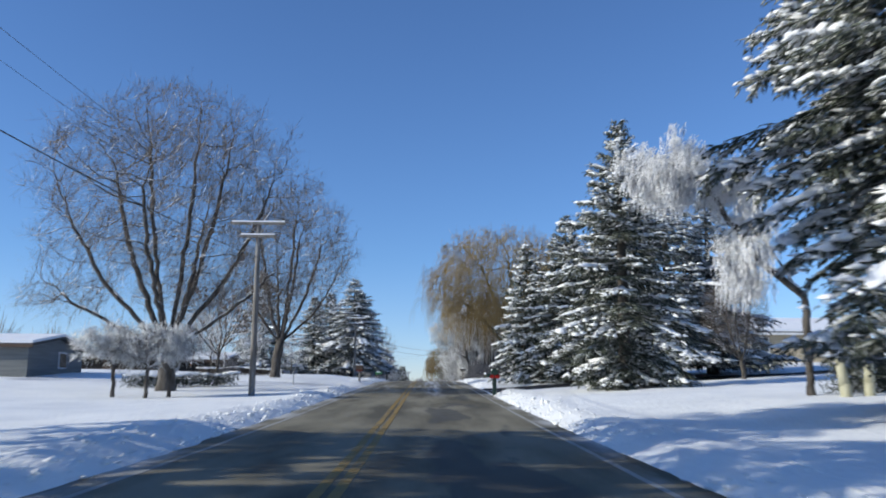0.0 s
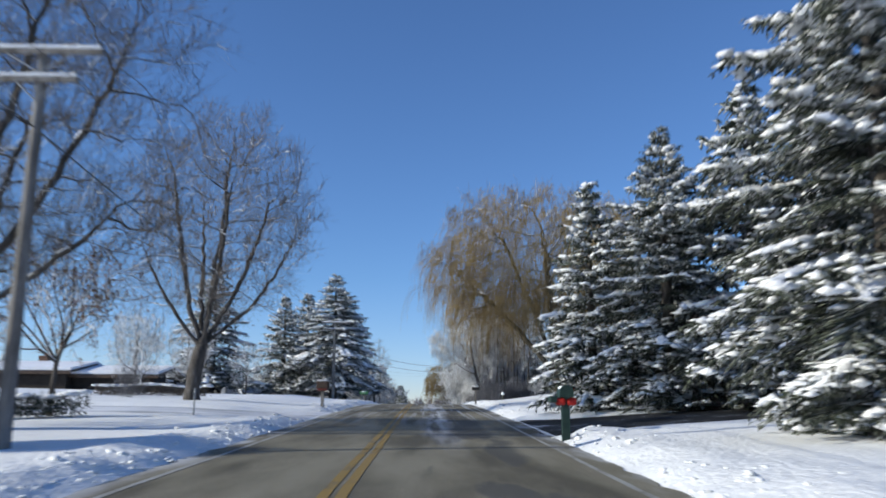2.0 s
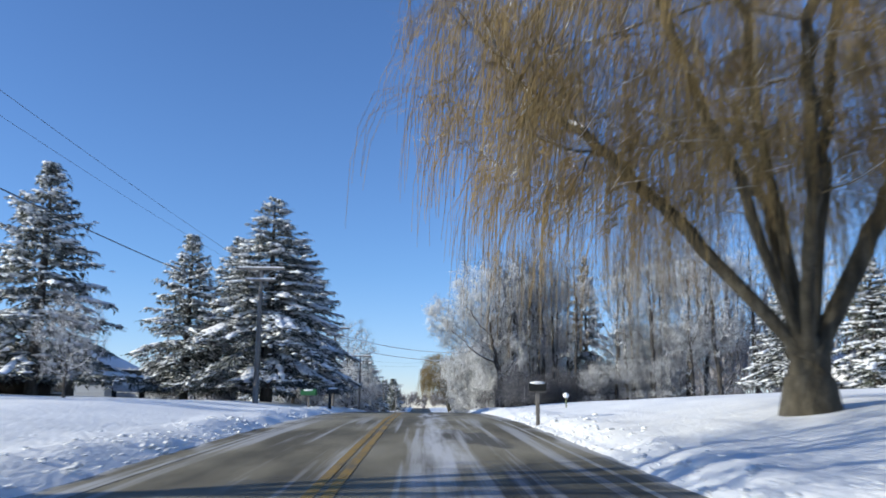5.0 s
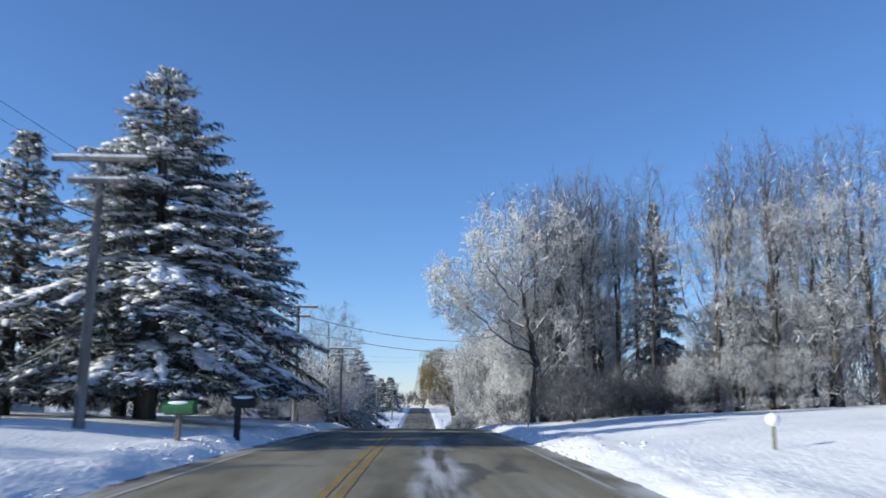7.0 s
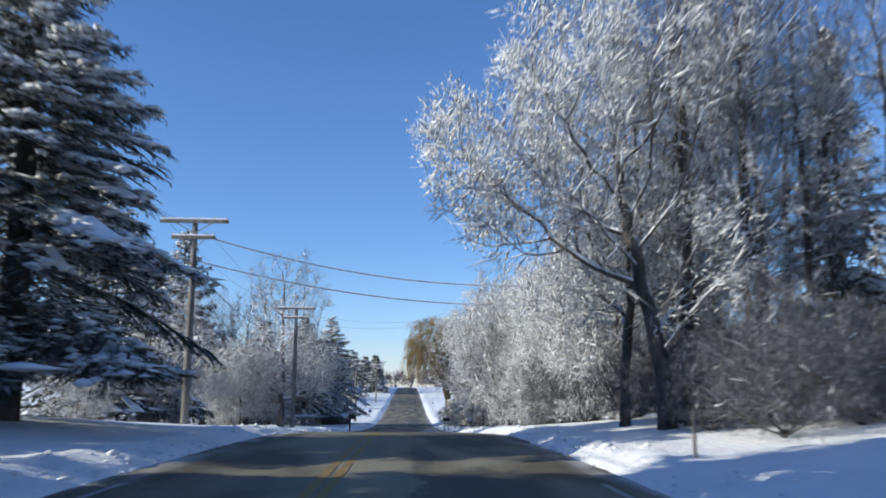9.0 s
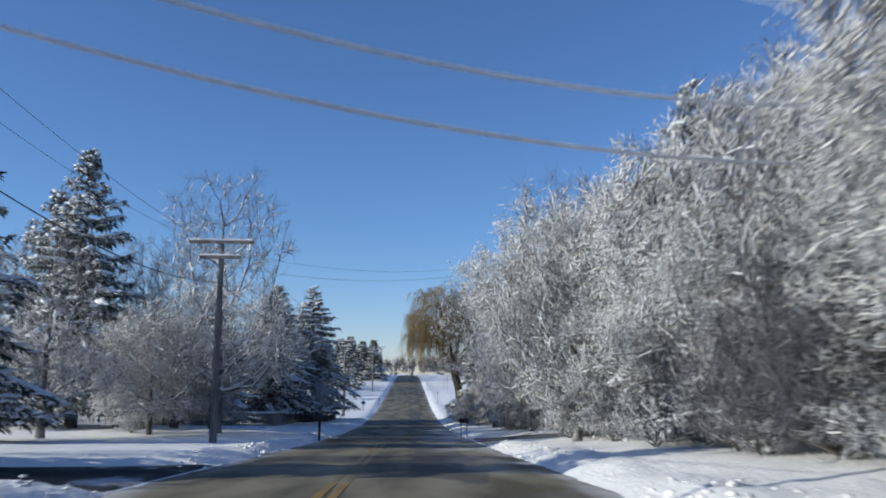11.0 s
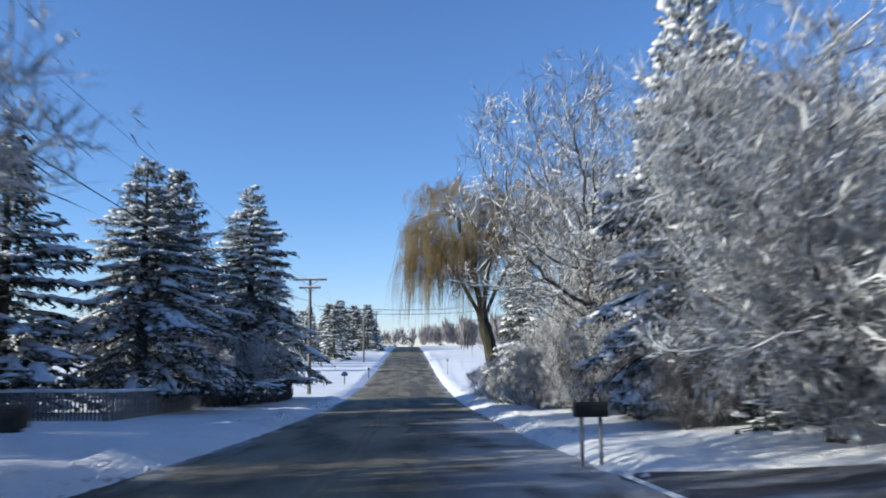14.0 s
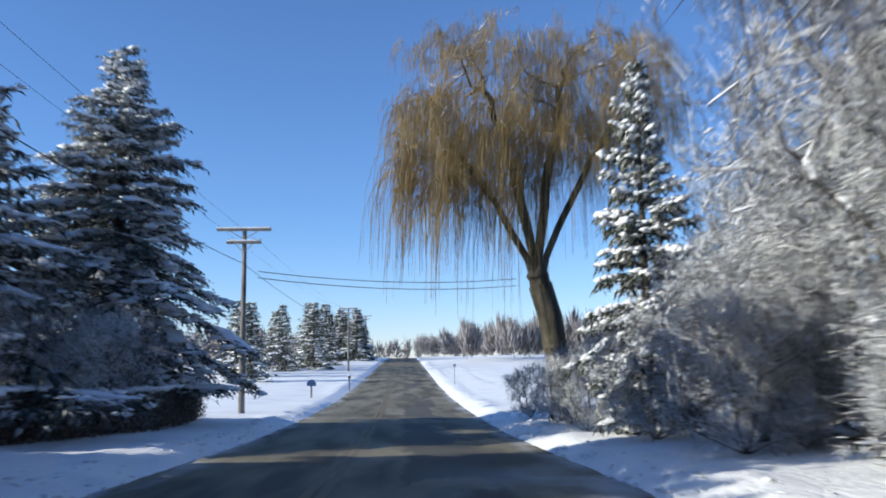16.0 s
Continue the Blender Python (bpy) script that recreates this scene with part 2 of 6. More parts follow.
def line_paint(name, colour, worn):
    m = material(name, [worn, colour, colour], 1.6, 8, 0.7, 0.2, 60.0, stretch=(1.5, 0.5, 1))
    return m


ASPHALT = asphalt()
YELLOW = line_paint("worn_yellow_paint", (0.27, 0.18, 0.05), (0.13, 0.11, 0.072))
FADED_YELLOW = line_paint("faded_yellow_paint", (0.185, 0.15, 0.085), (0.14, 0.125, 0.09))
RED_DULL = material("dull_red_paint", [(0.10, 0.022, 0.016), (0.17, 0.04, 0.028)], 6.0, 5, 0.7)
WHITE_LINE = line_paint("worn_white_paint", (0.36, 0.36, 0.34), (0.18, 0.175, 0.15))
PACKED = material("packed_snow", [(0.30, 0.31, 0.33), (0.62, 0.64, 0.68), (0.80, 0.82, 0.85)], 0.6, 8, 0.7, 0.4, 6.0, stretch=(0.35, 1.4, 1))
# wet asphalt, with the shade lying on it darkening the colour further
DRIVE = material("slushy_drive", [(0.02, 0.02, 0.02), (0.032, 0.032, 0.032), (0.05, 0.05, 0.05), (0.075, 0.075, 0.075), (0.50, 0.52, 0.55)], 0.5, 8, 0.9, 0.4, 12.0, spec=0.1)
# slush tones, darkened in part for the shade across this drive
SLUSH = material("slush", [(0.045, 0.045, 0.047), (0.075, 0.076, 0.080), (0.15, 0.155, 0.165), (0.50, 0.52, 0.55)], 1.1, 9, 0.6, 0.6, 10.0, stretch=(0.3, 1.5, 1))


# ---- mesh helpers ----
def mesh_of(name, verts, faces, mat, smooth=False):
    """A mesh from an array of corners and an array of faces with one number of sides."""
    me = bpy.data.meshes.new(name)
    verts, faces = np.asarray(verts, np.float32), np.asarray(faces, np.int32)
    sides = faces.shape[1]
    me.vertices.add(len(verts))
    me.vertices.foreach_set("co", verts.ravel())
    me.loops.add(faces.size)
    me.loops.foreach_set("vertex_index", faces.ravel())
    me.polygons.add(len(faces))
    me.polygons.foreach_set("loop_start", np.arange(0, faces.size, sides, dtype=np.int32))
    if smooth:
        me.polygons.foreach_set("use_smooth", np.ones(len(faces), bool))
    me.update(calc_edges=True)
    me.materials.append(mat)
    return me


def child(name, me, parent, label=""):
    ob = new(name, me)
    ob.parent = parent
    return tagged(ob, label)


def part(name, bm, mat, parent, label="", smooth=False):
    me = bpy.data.meshes.new(name)
    bm.normal_update()
    bm.to_mesh(me)
    bm.free()
    me.materials.append(mat)
    if smooth:
        me.polygons.foreach_set("use_smooth", np.ones(len(me.polygons), bool))
    return child(name, me, parent, label)


def thing(name, label, category, at, rz=0.0, group="", kind=""):
    ob = new(name)
    ob.empty_display_size = 0.2
    ob.matrix_basis = pose(*at, 0, 0, rz)
    return tagged(ob, label, category, group, kind)


def box(bm, cx, cy, cz, sx, sy, sz, bevel=0.0, m=None):
    """A box by its middle and size, with rounded edges."""
    made = bmesh.ops.create_cube(bm, size=1.0, matrix=(m or Matrix()) @ Matrix.Translation((cx, cy, cz)) @ Matrix.Diagonal((sx, sy, sz, 1)))
    if bevel:
        edges = list({e for v in made["verts"] for e in v.link_edges})
        bmesh.ops.bevel(bm, geom=edges, offset=bevel, segments=2, affect="EDGES", profile=0.5)
    return bm


def rod(bm, a, b, r0, r1=None, sides=10):
    """A capped, tapered rod from a to b."""
    a, b = Vector(a), Vector(b)
    q = (b - a).to_track_quat("Z", "Y").to_matrix().to_4x4()
    bmesh.ops.create_cone(bm, cap_ends=True, segments=sides, radius1=r0, radius2=r0 if r1 is None else r1, depth=(b - a).length,
                          matrix=Matrix.Translation((a + b) / 2) @ q)
    return bm


def tubes(segs, sides):
    """Corners and quads of open tapered tubes for rows of x, y, z, x, y, z, r0, r1."""
    segs = np.asarray(segs, float)
    a, b = segs[:, :3], segs[:, 3:6]
    d = b - a
    d /= np.linalg.norm(d, axis=1, keepdims=True) + 1e-9
    ref = np.where(np.abs(d[:, 2:3]) > 0.9, [[1.0, 0, 0]], [[0, 0, 1.0]])
    u = np.cross(d, ref)
    u /= np.linalg.norm(u, axis=1, keepdims=True) + 1e-9
    w = np.cross(d, u)
    ang = np.arange(sides) * 2 * np.pi / sides
    ring = u[:, None] * np.cos(ang)[None, :, None] + w[:, None] * np.sin(ang)[None, :, None]
    v = np.concatenate([a[:, None] + ring * segs[:, 6, None, None], b[:, None] + ring * segs[:, 7, None, None]], 1)
    i = np.arange(sides)
    quad = np.stack([i, (i + 1) % sides, (i + 1) % sides + sides, i + sides], 1)
    f = quad[None] + (np.arange(len(segs)) * 2 * sides)[:, None, None]
    return v.reshape(-1, 3), f.reshape(-1, 4)


def join(groups):
    vs, fs, at = [], [], 0
    for v, f in groups:
        vs.append(v)
        fs.append(f + at)
        at += len(v)
    return np.concatenate(vs), np.concatenate(fs)


def spindles(a, b, r, flat=1.0, mid=0.4):
    """Corners and triangles of closed three-sided spindles from a to b; flat squashes them in height."""
    d = b - a
    n = d / (np.linalg.norm(d, axis=1, keepdims=True) + 1e-9)
    u = np.cross(n, [[0, 0, 1.0]])
    u /= np.linalg.norm(u, axis=1, keepdims=True) + 1e-6
    w = np.cross(u, n)
    c = a + d * mid
    r = np.broadcast_to(r, (len(a),))[:, None]
    v = np.stack([a, c + u * r, c + w * r * flat, c - u * r - w * r * 0.35 * flat, b], 1)
    f = np.array([[0, 1, 2], [0, 2, 3], [0, 3, 1], [4, 2, 1], [4, 3, 2], [4, 1, 3]])
    f = f[None] + (np.arange(len(a)) * 5)[:, None, None]
    return v.reshape(-1, 3), f.reshape(-1, 3)


def slivers(a, b, r):
    """Corners and triangles of closed four-faced twigs from a to b."""
    d = b - a
    n = d / (np.linalg.norm(d, axis=1, keepdims=True) + 1e-9)
    u = np.cross(n, [[0.3, 0.2, 0.93]])
    u /= np.linalg.norm(u, axis=1, keepdims=True) + 1e-6
    w = np.cross(u, n)
    r = np.broadcast_to(r, (len(a),))[:, None]
    v = np.stack([a, b, a + d * 0.3 + u * r + w * r * 0.4, a + d * 0.45 - u * r + w * r * 0.4], 1)
    f = np.array([[0, 1, 2], [1, 0, 3], [0, 2, 3], [2, 1, 3]])
    f = f[None] + (np.arange(len(a)) * 4)[:, None, None]
    return v.reshape(-1, 3), f.reshape(-1, 3)


ICO = None


def pads(c, sx, sy, sz, az, rng, plain=False):
    """Lumpy, flattened snow pads at c, longest along the azimuth az."""
    global ICO
    if ICO is None:
        bm = bmesh.new()
        bmesh.ops.create_icosphere(bm, subdivisions=1, radius=1.0)
        bm.verts.index_update()
        ICO = (np.array([v.co[:] for v in bm.verts]), np.array([[v.index for v in f.verts] for f in bm.faces]))
        bm.free()
    v0, f0 = ICO
    if plain:
        v0 = np.array([[1, 0, 0], [0.2, 1, 0], [-1, 0, 0], [-0.2, -1, 0], [0, 0, 1], [0, 0, -0.7]])
        f0 = np.array([[0, 1, 4], [1, 2, 4], [2, 3, 4], [3, 0, 4], [1, 0, 5], [2, 1, 5], [3, 2, 5], [0, 3, 5]])
    n = len(c)
    v = v0[None] * (1 + rng.uniform(-0.42, 0.42, (n, len(v0), 1)))
    v = v * np.stack([sx, sy, sz], 1)[:, None]
    ca, sa = np.cos(az)[:, None], np.sin(az)[:, None]
    v = np.stack([v[..., 0] * ca - v[..., 1] * sa, v[..., 0] * sa + v[..., 1] * ca, v[..., 2]], -1) + c[:, None]
    return v.reshape(-1, 3), (f0[None] + (np.arange(n) * len(v0))[:, None, None]).reshape(-1, 3)


def vnoise(x, y, seed=0):
    """Smooth value noise between 0 and 1 on a unit lattice."""
    xi, yi = np.floor(x).astype(np.int64), np.floor(y).astype(np.int64)
    fx, fy = x - xi, y - yi
    fx, fy = fx * fx * (3 - 2 * fx), fy * fy * (3 - 2 * fy)

    def h(i, j):
        k = (i * 374761393 + j * 668265263 + seed * 1442695041) & 0xFFFFFFFF
        k = ((k ^ (k >> 13)) * 1274126177) & 0xFFFFFFFF
        return ((k ^ (k >> 16)) & 0xFFFF) / 65535.0

    return (h(xi, yi) * (1 - fx) + h(xi + 1, yi) * fx) * (1 - fy) + (h(xi, yi + 1) * (1 - fx) + h(xi + 1, yi + 1) * fx) * fy


# ---- the lie of the land ----
ROAD_MID, ROAD_HALF = -0.5, 3.75
PROFILE_Y = [-90, 0, 11, 22, 33, 44, 55, 69, 83, 94, 102, 115, 127, 133, 139, 150, 161, 173, 179, 190, 205, 220, 235, 255, 300, 350, 400, 450, 520, 620, 900, 1700]
PROFILE_Z = [-2.4, 0.03, 0.32, 0.69, 1.10, 1.51, 1.94, 2.47, 2.91, 3.07, 3.12, 3.12, 2.97, 2.69, 2.40, 1.84, 1.28, 0.75, 0.48, 0.1, -0.35, -0.5, -0.45, -0.1, 1.1, 2.5, 3.5, 4.1, 4.3, 4.0, 4.0, 6.0]
py = np.linspace(-90, 1700, 3581)
pz = np.interp(py, PROFILE_Y, PROFILE_Z)
for _ in range(3):
    pz[5:-5] = np.convolve(pz, np.ones(11) / 11, "valid")
DRIVES = [(1, 45.2, 51.0), (-1, 53.5, 58.0), (-1, 136.0, 140.0), (1, 159.2, 166.2)]


def road_z(y):
    return np.interp(y, py, pz)


def ground_z(x, y):
    """Height of the snow: level with the road, lifting to the yards, with a ploughed bank along each edge."""
    x, y = np.asarray(x, float), np.asarray(y, float)
    e = np.abs(x - ROAD_MID) - ROAD_HALF
    left = np.interp(y, [0, 30, 45, 64, 80, 100, 124, 133, 158, 170, 220, 300], [-0.05, -0.15, -0.05, 0.4, 0.45, 0.45, 0.4, 0.12, 0.05, 0.25, 0.1, 0.2])
    right = np.interp(y, [0, 24, 40, 55, 74, 100, 124, 145, 170, 200, 250, 300], [0.2, 0.4, 0.3, 0.45, 0.72, 0.5, 0.5, 0.38, 0.45, 0.3, 0.3, 0.2])
    side = np.where(x < ROAD_MID, left, right)
    t = np.clip(e / 6.5, 0, 1)
    lift = side * t * t * (3 - 2 * t)
    lift = lift + np.where(x > 0, np.clip((e - 5) / 22, 0, 1) * np.interp(y, [0, 120, 180, 260], [1.1, 1.1, 0.4, 0.2]), np.clip((e - 9) / 30, 0, 1) * np.interp(y, [0, 60, 110, 150], [0.2, 0.4, 0.9, 0.2]))
    flat = np.zeros_like(e)
    flare = np.clip(2.7 - 0.6 * np.clip(e, 0, 99), 0, 2.7)
    for s, y0, y1 in DRIVES:
        flat = np.maximum(flat, np.where((x - ROAD_MID) * s > 0, np.clip((y - y0 + 0.3 * flare + 0.8) / 0.8, 0, 1) * np.clip((y1 + flare + 0.8 - y) / 0.8, 0, 1) * np.clip((23 - e) / 4, 0, 1), 0))
    keep = 1 - flat
    near = np.exp(-np.clip(e - 1.3, 0, 99) / 0.9)
    bank = np.where(e > 0, np.clip(e / 0.8, 0, 1) * (0.12 + 0.07 * near + 0.05 * vnoise(x * 0.5, y * 0.35, 3)), 0)
    lumps = np.clip(e / 0.35, 0, 1) * near * (0.08 * (vnoise(x * 1.9, y * 1.3, 5) - 0.45) + 0.13 * (vnoise(x * 3.6, y * 3.0, 6) - 0.5))
    roll = np.clip(e / 3, 0, 1) * (0.10 * (vnoise(x * 0.16, y * 0.14, 8) - 0.5) + 0.02 * (vnoise(x * 0.8, y * 0.8, 9) - 0.5))
    return road_z(y) + lift + (bank + lumps) * keep + roll - np.where(e < 0, 0.07, 0) * 1.0


def stand(x, y, sink=0.06):
    return (x, y, float(ground_z(x, y)) - sink)


xs = np.concatenate([-np.geomspace(12.6, 900, 46)[::-1], np.arange(-12.25, 12.3, 0.27), np.geomspace(12.6, 900, 46)])
ys = np.concatenate([np.arange(-90, 0, 3.0), np.arange(0, 232, 0.42), np.geomspace(233, 1690, 60)])
gx, gy = np.meshgrid(xs, ys)
gz = ground_z(gx, gy)
gverts = np.stack([gx, gy, gz], -1).reshape(-1, 3)
nx, ny = len(xs), len(ys)
idx = np.arange(nx * ny).reshape(ny, nx)
gfaces = np.stack([idx[:-1, :-1], idx[:-1, 1:], idx[1:, 1:], idx[1:, :-1]], -1).reshape(-1, 4)
ground = tagged(new("ground", mesh_of("ground", gverts, gfaces, SNOW, True)), "sunlit snow over lawns with ploughed banks along the road", "ground", kind="structure")


def ribbon(name, x0, x1, y0, y1, lift, mat, parent=None, step=1.0, cols=2, ragged=0.0):
    """A strip lying on the road surface, with a slightly uneven edge."""
    n = max(2, int((y1 - y0) / step))
    yy = np.linspace(y0, y1, n + 1)
    xx = np.linspace(x0, x1, cols)
    vx, vy = np.meshgrid(xx, yy)
    vx = vx + (ragged * (vnoise(vy * 0.9, vx * 0 + 4, 12) - 0.5) + ragged * 0.6 * (vnoise(vy * 3.1, vx * 0 + 9, 13) - 0.5)) * np.where(np.abs(vx - (x0 + x1) / 2) > abs(x1 - x0) * 0.4, 1, 0)
    crown = 0.012 * (1 - ((vx - ROAD_MID) / ROAD_HALF) ** 2)
    v = np.stack([vx, vy, road_z(vy) + crown + lift], -1).reshape(-1, 3)
    i = np.arange((n + 1) * cols).reshape(n + 1, cols)
    f = np.stack([i[:-1, :-1], i[:-1, 1:], i[1:, 1:], i[1:, :-1]], -1).reshape(-1, 4)
    ob = new(name, mesh_of(name, v, f, mat, True))
    ob.parent = parent
    return ob


road = tagged(ribbon("road", ROAD_MID - ROAD_HALF - 0.12, ROAD_MID + ROAD_HALF + 0.12, -90, 1200, 0.0, ASPHALT, None, 0.5, 9, 0.35), "salt-stained two-lane asphalt road with worn paint and mended patches", "road", kind="structure")
for x0, x1 in ((-1.27, -1.13), (-1.05, -0.91)):
    ribbon("yellow_line", x0, x1, -90, 137, 0.006, YELLOW, road, 1.0, 2, 0.02)
    ribbon("yellow_line", x0, x1, 137.5, 420, 0.006, FADED_YELLOW, road, 1.0, 2, 0.02)
ribbon("edge_line", 2.72, 2.82, -90, 112, 0.006, WHITE_LINE, road, 1.0, 2, 0.02)
ribbon("edge_line", -3.86, -3.76, -90, 112, 0.006, WHITE_LINE, road, 1.0, 2, 0.02)
for s, y0, y1 in DRIVES:
    xa = np.linspace(ROAD_MID + s * (ROAD_HALF - 0.05), ROAD_MID + s * 26, 40)
    vy, vx = np.meshgrid(np.linspace(y0, y1, 9), xa)
    flare = np.clip(2.7 - 0.6 * np.clip(np.abs(vx - ROAD_MID) - ROAD_HALF, 0, 99), 0, 2.7)
    side = (vy - y0) / (y1 - y0)
    vy = vy + flare * (side - 0.3 * (1 - side))
    v = np.stack([vx, vy, ground_z(vx, vy) + 0.035], -1).reshape(-1, 3)
    i = np.arange(v.shape[0]).reshape(40, 9)
    f = np.stack([i[:-1, :-1], i[:-1, 1:], i[1:, 1:], i[1:, :-1]], -1).reshape(-1, 4)
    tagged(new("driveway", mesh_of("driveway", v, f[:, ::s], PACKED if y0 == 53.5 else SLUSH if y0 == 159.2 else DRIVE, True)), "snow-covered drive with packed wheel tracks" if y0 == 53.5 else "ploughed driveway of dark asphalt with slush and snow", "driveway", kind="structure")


def snow_clods(seed, n):
    """Broken lumps of ploughed snow strewn along both edges of the road."""
    rng = np.random.default_rng(seed)
    y = rng.uniform(2, 215, n)
    side = rng.choice((-1, 1), n)
    e = np.abs(rng.normal(0.35, 0.6, n)) + 0.02
    keep = np.ones(n, bool)
    for s, y0, y1 in DRIVES:
        keep &= ~((side == s) & (y > y0 - 1) & (y < y1 + 1))
    keep &= vnoise(y * 0.22, side * 3.0, 15) > 0.3
    y, side, e = y[keep], side[keep], e[keep]
    x = ROAD_MID + side * (ROAD_HALF + e)
    k = rng.gamma(2.0, 0.017, len(y)) + 0.012
    c = np.stack([x, y, ground_z(x, y) + k * 0.08], 1)
    return mesh_of("snow_clods", *pads(c, k, k * rng.uniform(0.6, 1.1, len(y)), k * rng.uniform(0.3, 0.6, len(y)), rng.uniform(0, 6.3, len(y)), rng, True), SNOW, True)


tagged(new("snow_clods", snow_clods(3, 8000)), "broken lumps of ploughed snow along the road edges", "snow", kind="stuff")


# ---- trees ----
def grow(seed, height, fork, r_trunk, limbs, spread, levels=4, counts=(6, 5, 5, 4), up=0.25, lean=0.0, wiggle=0.16, limb_len=0.62, shrink=0.52, low=0.0, lean_to=None, droop=0.0, tilt_from=0.2, fan=4.2):
    """The branches of a broadleaf tree, as rows of x, y, z, x, y, z, r0, r1, level."""
    rng = random.Random(seed)
    out = []

    def branch(p, d, length, r, level, up_pull):
        n = (7, 8, 5, 4, 2, 1)[min(level, 5)]
        pts = [p]
        for i in range(n):
            pull = up_pull - droop * (i + 1) / n * (0.4 + 0.3 * level)
            d = (d + Vector((rng.gauss(0, wiggle), rng.gauss(0, wiggle), rng.gauss(0, wiggle) + pull))).normalized()
            q = p + d * (length / n)
            r0 = r * (1 - 0.84 * i / n)
            r1 = r * (1 - 0.84 * (i + 1) / n)
            out.append((*p, *q, r0, r1, level))
            p = q
            pts.append((q, d.copy(), r1))
        if level >= levels:
            return
        c = counts[min(level - 1, len(counts) - 1)]
        for j in range(c):
            t = 0.22 + 0.78 * (j + rng.random()) / c
            q, dd, rr = pts[max(1, min(n, round(t * n)))]
            side = dd.orthogonal().normalized()
            side.rotate(Matrix.Rotation(rng.uniform(0, 6.283), 3, dd))
            ang = rng.uniform(0.4, 0.95)
            nd = dd * math.cos(ang) + side * math.sin(ang)
            branch(q, nd, length * shrink * rng.uniform(0.65, 1.25) * (1.2 - 0.45 * t), max(0.004, rr * rng.uniform(0.40, 0.60)), level + 1, up_pull * 0.85)

    p, d = Vector((0, 0, 0)), Vector((lean, 0, 1)).normalized()
    n = 6
    for i in range(n):
        q = p + d * (fork / n)
        flare = 1.35 if i == 0 else 1.0
        out.append((*p, *q, r_trunk * flare * (1 - 0.04 * i), r_trunk * (1 - 0.04 * (i + 1)), 0))
        p = q
        d = (d + Vector((rng.gauss(0, 0.03), rng.gauss(0, 0.03), 0))).normalized()
    for j in range(limbs):
        az = j * 2.4 + rng.uniform(-0.4, 0.4)
        if lean_to is not None:
            az = lean_to + (j / max(1, limbs - 1) - 0.5) * fan + rng.uniform(-0.3, 0.3)
        share = (j + 0.5) / limbs if lean_to is None else rng.random()
        tilt = (tilt_from + (1 - tilt_from) * share) * spread * rng.uniform(0.85, 1.12)
        nd = Vector((math.sin(tilt) * math.cos(az), math.sin(tilt) * math.sin(az), math.cos(tilt)))
        at = p - d * rng.uniform(0, fork * low)
        branch(at, nd, (height - fork) * limb_len * rng.uniform(0.88, 1.15) * (1.1 - 0.12 * tilt), r_trunk * rng.uniform(0.36, 0.52), 1, up)
    segs = np.array(out)
    ends = np.hypot(segs[:, 3], segs[:, 4])
    segs = segs[((ends <= np.percentile(ends, 98.0)) & (segs[:, 5] <= np.percentile(segs[:, 5], 97.6))) | (segs[:, 8] < 1)]
    top = segs[:, 5].max()
    segs[:, [2, 5]] *= height / top
    segs[:, [2, 5]] = np.where(segs[:, [8, 8]] > 0, np.maximum(segs[:, [2, 5]], 0.25), segs[:, [2, 5]])
    return segs


def crown_points(rng, n, blobs, hollow=0.45, low=0.0):
    """Places spread through a crown made of ellipsoids (x, y, z, rx, ry, rz, share), thinner towards the heart and gathered in clumps."""
    share = np.array([b[6] for b in blobs], float)
    pick = rng.choice(len(blobs), n * 3, p=share / share.sum())
    b = np.array(blobs, float)[pick]
    d = rng.normal(0, 1, (n * 3, 3))
    d /= np.linalg.norm(d, axis=1, keepdims=True)
    p = b[:, :3] + d * b[:, 3:6] * (hollow + (1 - hollow) * rng.random((n * 3, 1)) ** 0.6) * (0.90 + 0.2 * vnoise(d[:, 0] * 3 + 7, d[:, 1] * 3 + d[:, 2] * 2.3, 31))[:, None]
    p = p[p[:, 2] > low]
    lump = vnoise(p[:, 0] * 0.75 + p[:, 2] * 0.31, p[:, 1] * 0.75 + p[:, 2] * 0.62, 33)
    p = p[rng.random(len(p)) < 0.25 + 0.9 * lump]
    return p[:n]


